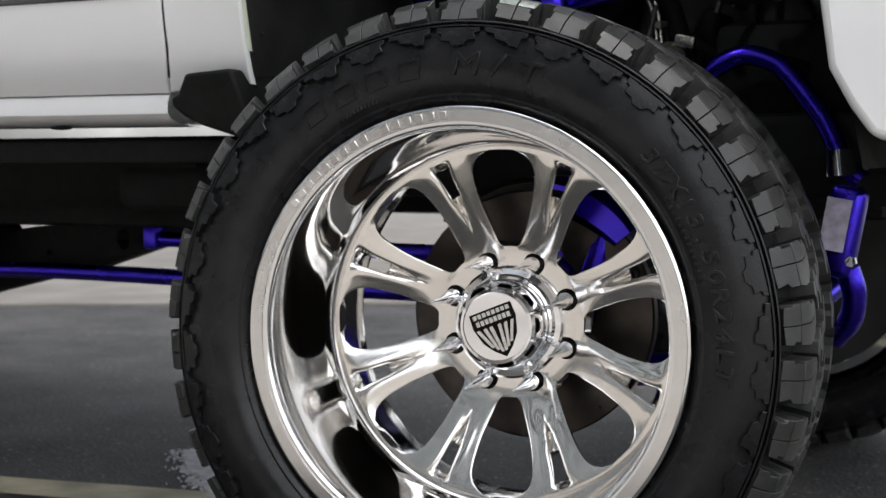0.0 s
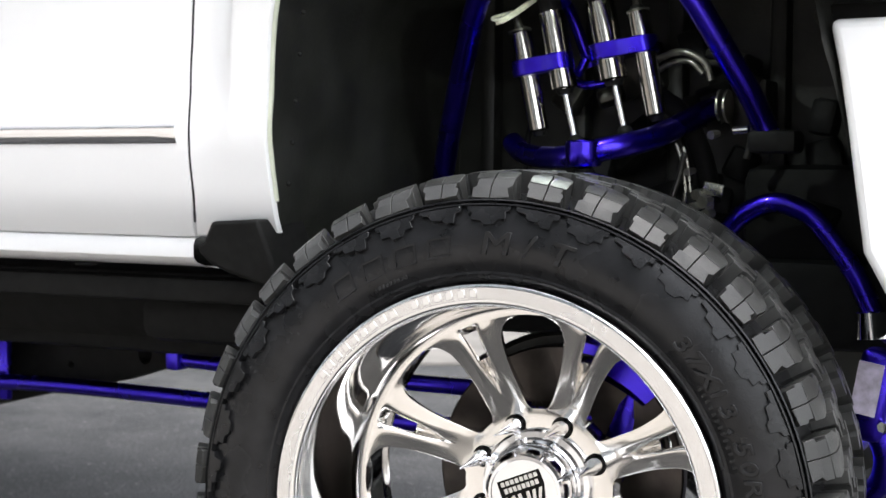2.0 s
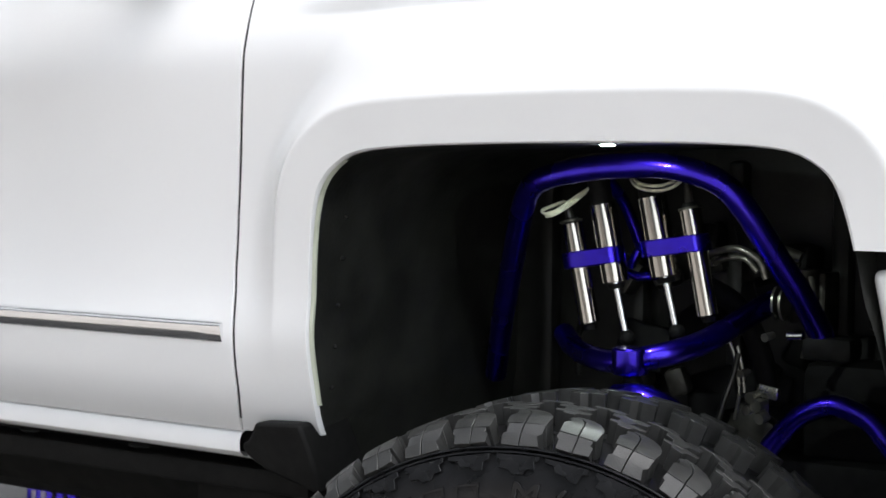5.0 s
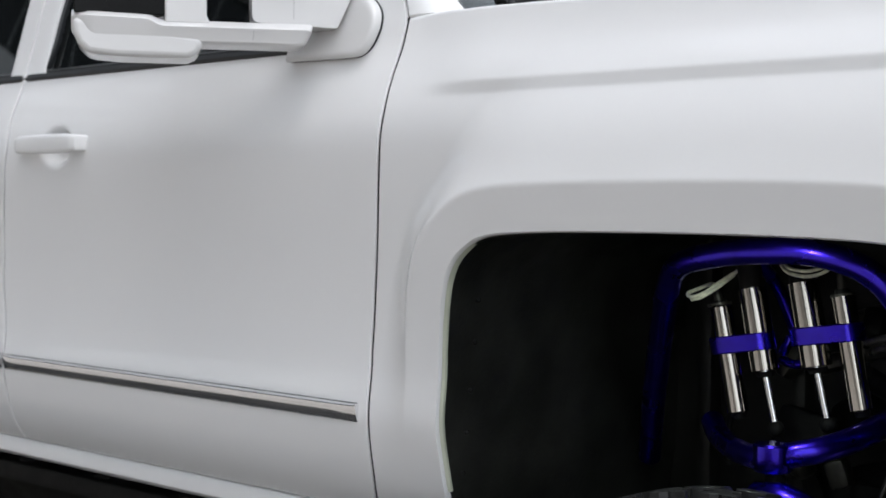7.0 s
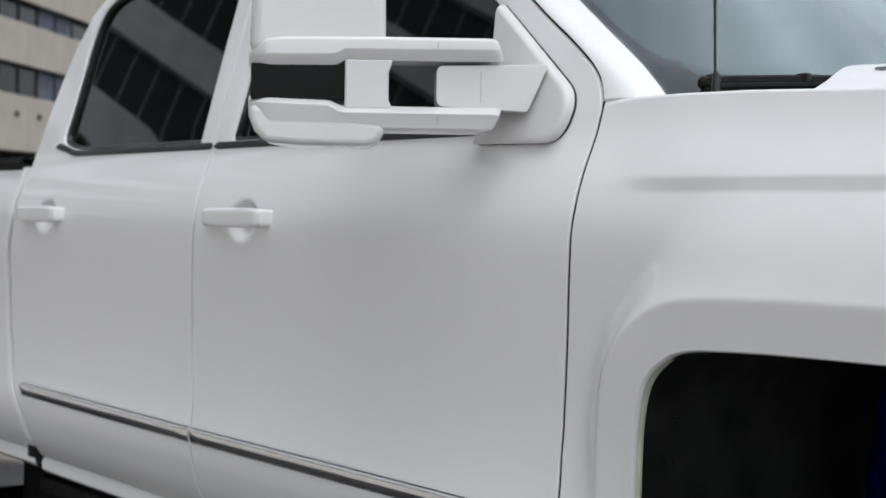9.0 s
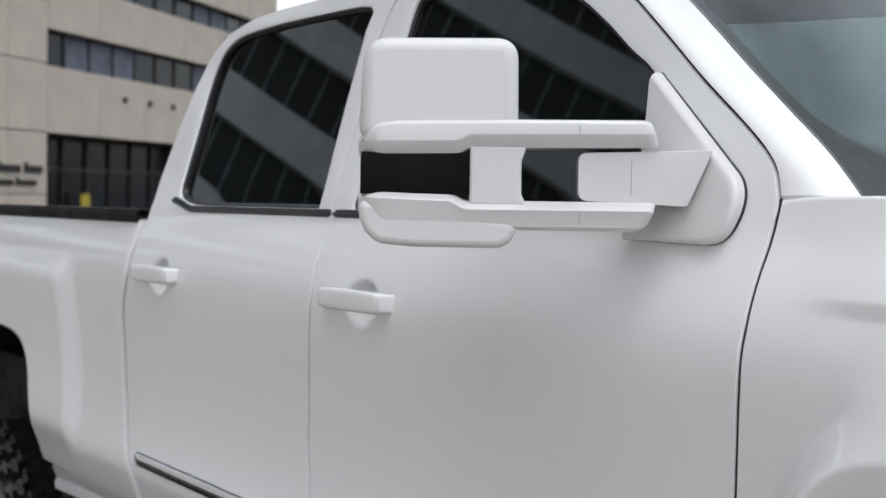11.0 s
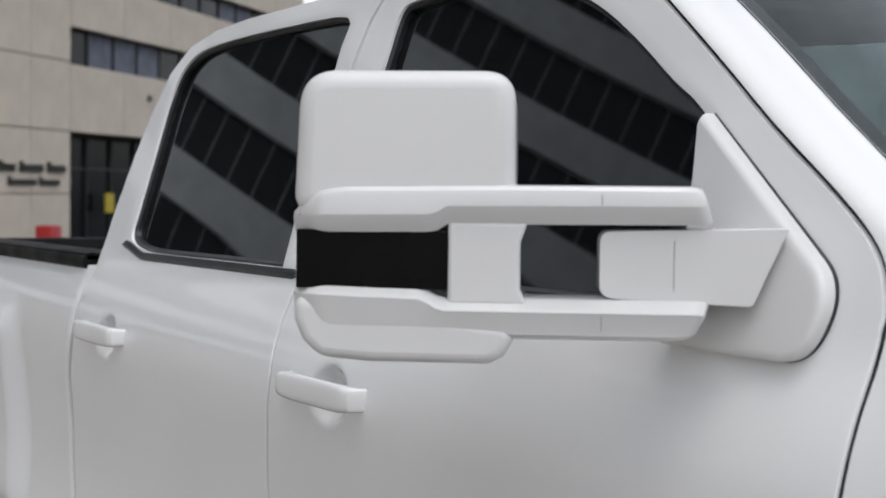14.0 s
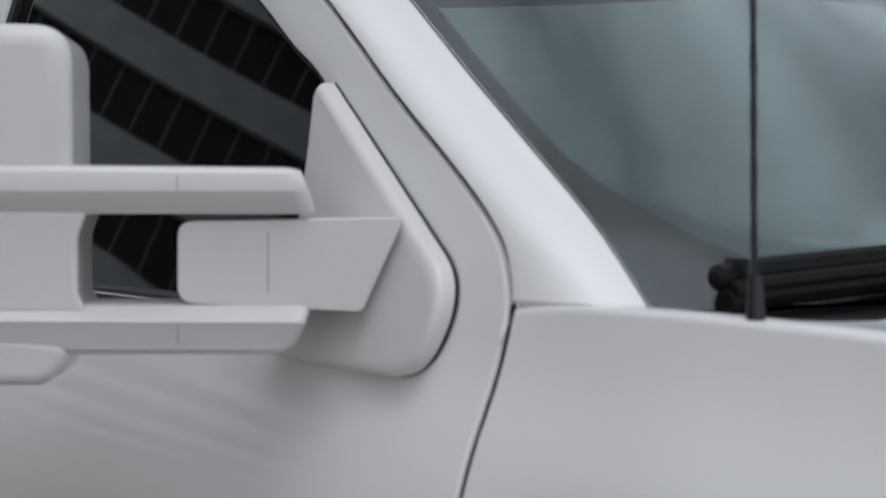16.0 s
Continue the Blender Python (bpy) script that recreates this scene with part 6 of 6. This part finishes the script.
def plate(name, outer, holes, y, thick, material, label=""):
    """A flat plate in x and z with real holes."""
    bm = bmesh.new()
    edges = []
    for loop in [outer, *holes]:
        vs = [bm.verts.new((x, y, z)) for x, z in loop]
        edges += [bm.edges.new((vs[i], vs[(i + 1) % len(vs)])) for i in range(len(vs))]
    fill = bmesh.ops.triangle_fill(bm, use_beauty=True, use_dissolve=False, edges=edges)
    ext = bmesh.ops.extrude_face_region(bm, geom=[g for g in fill["geom"] if isinstance(g, bmesh.types.BMFace)])
    for v in [g for g in ext["geom"] if isinstance(g, bmesh.types.BMVert)]:
        v.co.y += thick
    return part(name, bm, material, truck, label)


def disc(cx, cz, rx, rz, n=20):
    return [(cx + rx * math.cos(2 * math.pi * k / n), cz + rz * math.sin(2 * math.pi * k / n)) for k in range(n)]


plate("crossmember", [(-1.78, 0.36), (-1.63, 0.397), (-1.49, 0.429), (-1.30, 0.468), (-1.14, 0.516), (-1.00, 0.565), (-0.95, 0.62), (-1.33, 0.62), (-1.35, 0.567), (-1.49, 0.560), (-1.579, 0.545), (-1.61, 0.60), (-1.78, 0.60)],
      [disc(-1.229, 0.534, 0.019, 0.024), disc(-1.451, 0.496, 0.009, 0.009)], 0.60, 0.05, M_BLACK, "black crossmember plate with round holes")
bm = bmesh.new()
add_box(bm, (-2.3, 1.52, 0.66), (5.2, 0.12, 0.17), bevel=0.02)
part("far_frame_rail", bm, M_BLACK, truck)
bm = bmesh.new()
add_box(bm, (-1.75, 1.0, 0.735), (2.2, 1.60, 0.05), bevel=0.01)
part("cab_floor", bm, M_BLACK, truck)
bm = bmesh.new()
add_box(bm, (0.30, 1.0, 0.95), (1.15, 0.48, 0.55), bevel=0.05)
part("engine_block", bm, M_BLACK, truck)
bm = bmesh.new()
cyl_between(bm, (REAR_X, 0.15, 0.45), (REAR_X, 1.85, 0.45), 0.055, None, 18)
bmesh.ops.create_uvsphere(bm, u_segments=20, v_segments=12, radius=0.17, matrix=Matrix.Translation((REAR_X, 1.0, 0.45)))
part("rear_axle", bm, M_BLACK, truck, "black rear axle")
tube_part("axle_shaft", [(0.03, 0.05, 0.45), (0.03, 0.4, 0.46), (0.03, 0.80, 0.50)], 0.024, M_STEEL)
bm = bmesh.new()
lin2 = [tuple(polyline(RARCH, i / 40)) for i in range(41)]
add_grid(bm, [[(x, bed_y(x, z) + 0.045, z), (x, 0.20, z + 0.01), (x, 0.55, z + 0.01)] for x, z in lin2])
add_box(bm, (REAR_X, 0.60, 1.0), (1.2, 0.04, 0.62))
part("rear_wheel_liner", bm, M_LINER, truck, "black rear wheel liner", flip_check=False)
bm = bmesh.new()
add_box(bm, (-2.765, 0.09, 0.86), (0.10, 0.06, 0.10), bevel=0.02)
add_box(bm, (-3.1, 0.12, 0.85), (0.74, 0.04, 0.05), bevel=0.01)
part("cab_corner_shield", bm, M_BLACK, truck, "black shield under the cab corner")

# ---------- building beyond the truck ----------
BP, BD, BN = Vector((-36.94, 10.73, -0.10)), Vector((-0.702, 0.712, 0)), Vector((0.712, 0.702, 0))
ROTB = Matrix.Rotation(math.atan2(BD.y, BD.x), 3, 'Z')


def bpt(s, z, d=0.0):
    return BP + BD * s + BN * d + Vector((0, 0, z))


office = new("office_building")
tagged(office, "beige limestone office building with dark ribbon windows and a glazed entrance", "building")
bm = bmesh.new()
add_box(bm, bpt(2.0, 7.6, -1.62), (32.2, 0.6, 15.2), rot=ROTB)
add_box(bm, bpt(-7.1, 7.6, -0.70), (14.0, 1.28, 15.2), rot=ROTB)
add_box(bm, bpt(9.0, 4.08, -0.70), (18.1, 1.28, 1.74), rot=ROTB)
add_box(bm, bpt(9.0, 6.56, -0.70), (18.1, 1.28, 1.32), rot=ROTB)
add_box(bm, bpt(9.0, 11.5, -0.70), (18.1, 1.28, 7.2), rot=ROTB)
add_box(bm, bpt(15.2, 1.6, -0.70), (5.7, 1.28, 3.2), rot=ROTB)
part("wall_core", bm, M_JOINT, office, smooth=False)
PANEL = {}


def stone(s0, s1, z0, z1):
    key = (round(s1 - s0, 3), round(z1 - z0, 3))
    if key not in PANEL:
        bm = bmesh.new()
        add_box(bm, (0, 0, 0), (key[0] - 0.03, 0.06, key[1] - 0.03), bevel=0.008, seg=1)
        PANEL[key] = mesh_only(bm, "stone_panel", M_STONE, False)
    child(PANEL[key], office, Matrix.Translation(bpt((s0 + s1) / 2, (z0 + z1) / 2, -0.03)) @ ROTB.to_4x4(), name="stone_panel")


for i in range(7):
    for z0, z1 in ((0, 1.62), (1.62, 3.22), (3.22, 5.0), (5.0, 6.6), (6.6, 8.2), (8.2, 10.0), (10.0, 12.0), (12.0, 15.0)):
        stone(-14.0 + 2.0 * i, -12.0 + 2.0 * i, z0, z1)
for i in range(6):
    for z0, z1 in ((3.20, 4.96), (5.90, 7.22), (7.90, 9.4), (10.3, 12.4), (12.4, 15.0)):
        stone(3.0 * i, 3.0 * i + 3.0, z0, z1)
for i in range(2):
    for z0, z1 in ((0, 1.62), (1.62, 3.20)):
        stone(12.4 + 2.8 * i, 15.2 + 2.8 * i, z0, z1)
for z0, z1 in ((4.96, 5.90), (7.22, 7.90), (9.4, 10.3)):
    for i in range(12):
        s0 = 1.5 * i
        bm = bmesh.new()
        add_box(bm, bpt(s0 + 0.75, (z0 + z1) / 2, -0.35), (1.44, 0.03, z1 - z0), rot=ROTB)
        part("window_pane", bm, M_BLIND if (0 < i < 4 or i in (7, 8)) else M_BWIN, office, smooth=False)
        bm = bmesh.new()
        add_box(bm, bpt(s0 + 1.5, (z0 + z1) / 2, -0.32), (0.035, 0.08, z1 - z0), rot=ROTB)
        part("mullion", bm, M_MULLION, office, smooth=False)
for i in range(8):
    bm = bmesh.new()
    s0 = 0.1 + 1.52 * i
    add_box(bm, bpt(s0 + 0.75, 1.58, -1.25), (1.46, 0.03, 3.16), rot=ROTB)
    part("entrance_glass", bm, M_BWIN, office, smooth=False)
    bm = bmesh.new()
    add_box(bm, bpt(s0 + 1.5, 1.58, -1.20), (0.06, 0.10, 3.16), rot=ROTB)
    add_box(bm, bpt(s0 + 0.75, 2.3, -1.20), (1.5, 0.08, 0.06), rot=ROTB)
    part("mullion", bm, M_MULLION, office, smooth=False)
bm = bmesh.new()
add_box(bm, bpt(4.0, 1.35, -0.9), (0.5, 0.05, 0.55), rot=ROTB)
part("entrance_notice", bm, M_YELLOWSIGN, office, smooth=False)
bm = bmesh.new()
add_box(bm, bpt(1.0, 1.45, -1.10), (0.8, 0.03, 0.5), rot=ROTB)
part("entrance_notice", bm, M_LABEL, office, smooth=False)
for row, (z, h, s0, s1, lens) in enumerate(((2.28, 0.26, -3.52, -0.30, (4, 6, 5)), (1.93, 0.20, -3.10, -0.62, (9, 7)))):
    total = sum(lens) + len(lens) - 1
    k = 0
    for wlen in lens:
        for c in range(wlen):
            bm = bmesh.new()
            s = s0 + (s1 - s0) * (k + 0.5) / total
            hh = h if c == 0 else h * 0.72
            add_box(bm, bpt(s, z - (h - hh) / 2, 0.03), ((s1 - s0) / total * 0.78, 0.05, hh), rot=ROTB)
            part("sign_mark", bm, M_LETTER, office, smooth=False)
            k += 1
        k += 1
for i in range(4):
    bm = bmesh.new()
    add_box(bm, bpt(4.6 + 1.75 * i, 4.35, 0.04), (0.10, 0.12, 0.16), rot=ROTB)
    part("wall_light", bm, M_MULLION, office, smooth=False)
bin_ = bmesh.new()
add_box(bin_, bpt(-3.3, 0.45, 1.2), (0.5, 0.45, 0.9), rot=ROTB, bevel=0.05)
tagged(part("red_cabinet", bin_, M_RED), "small red street cabinet before the building", "cabinet")

# ---------- building on the camera's side, seen in glass and paint ----------
tower = new("ribbon_window_building")
tagged(tower, "curved pale office building with dark ribbon windows opposite the truck", "building")
TC, TR = Vector((3, 8, 0)), 52.0


def tpt(a, z, d=0.0):
    return TC + Vector(((TR - d) * math.sin(a), -(TR - d) * math.cos(a), z))


A0, A1, NA, TH = radians(-75), radians(14), 64, 69.0
bm = bmesh.new()
add_grid(bm, [[tpt(A0 + (A1 - A0) * i / NA, z, -0.5) for z in (0, TH)] for i in range(NA + 1)])
part("ribbon_glass", bm, M_BWIN, tower, "dark ribbon window glass", flip_check=False)
for k in range(19):
    z0, z1 = (-0.05, 4.2) if k == 0 else (2.4 + 3.6 * k, 3.9 + 3.6 * k)
    bm = bmesh.new()
    rows = []
    for i in range(NA + 1):
        a = A0 + (A1 - A0) * i / NA
        rows.append([tpt(a, z0, -0.45), tpt(a, z0, 0), tpt(a, z1, 0), tpt(a, z1, -0.45)])
    add_grid(bm, rows)
    part("spandrel", bm, M_SPANDREL if k else M_CONCRETE, tower, "blue-grey spandrel band" if k else "pale stone ground floor", flip_check=False)
for i in range(NA + 1):
    a = A0 + (A1 - A0) * i / NA
    bm = bmesh.new()
    cyl_between(bm, tpt(a, 4.0, -0.25), tpt(a, TH, -0.25), 0.021, None, 6)
    part("mullion", bm, M_SPANDREL, tower, "pale vertical mullion")
bm = bmesh.new()
add_grid(bm, [[tpt(A0 + (A1 - A0) * i / NA, TH, d) for d in (0, -14)] for i in range(NA + 1)])
part("flat_roof", bm, M_SPANDREL, tower, flip_check=False)
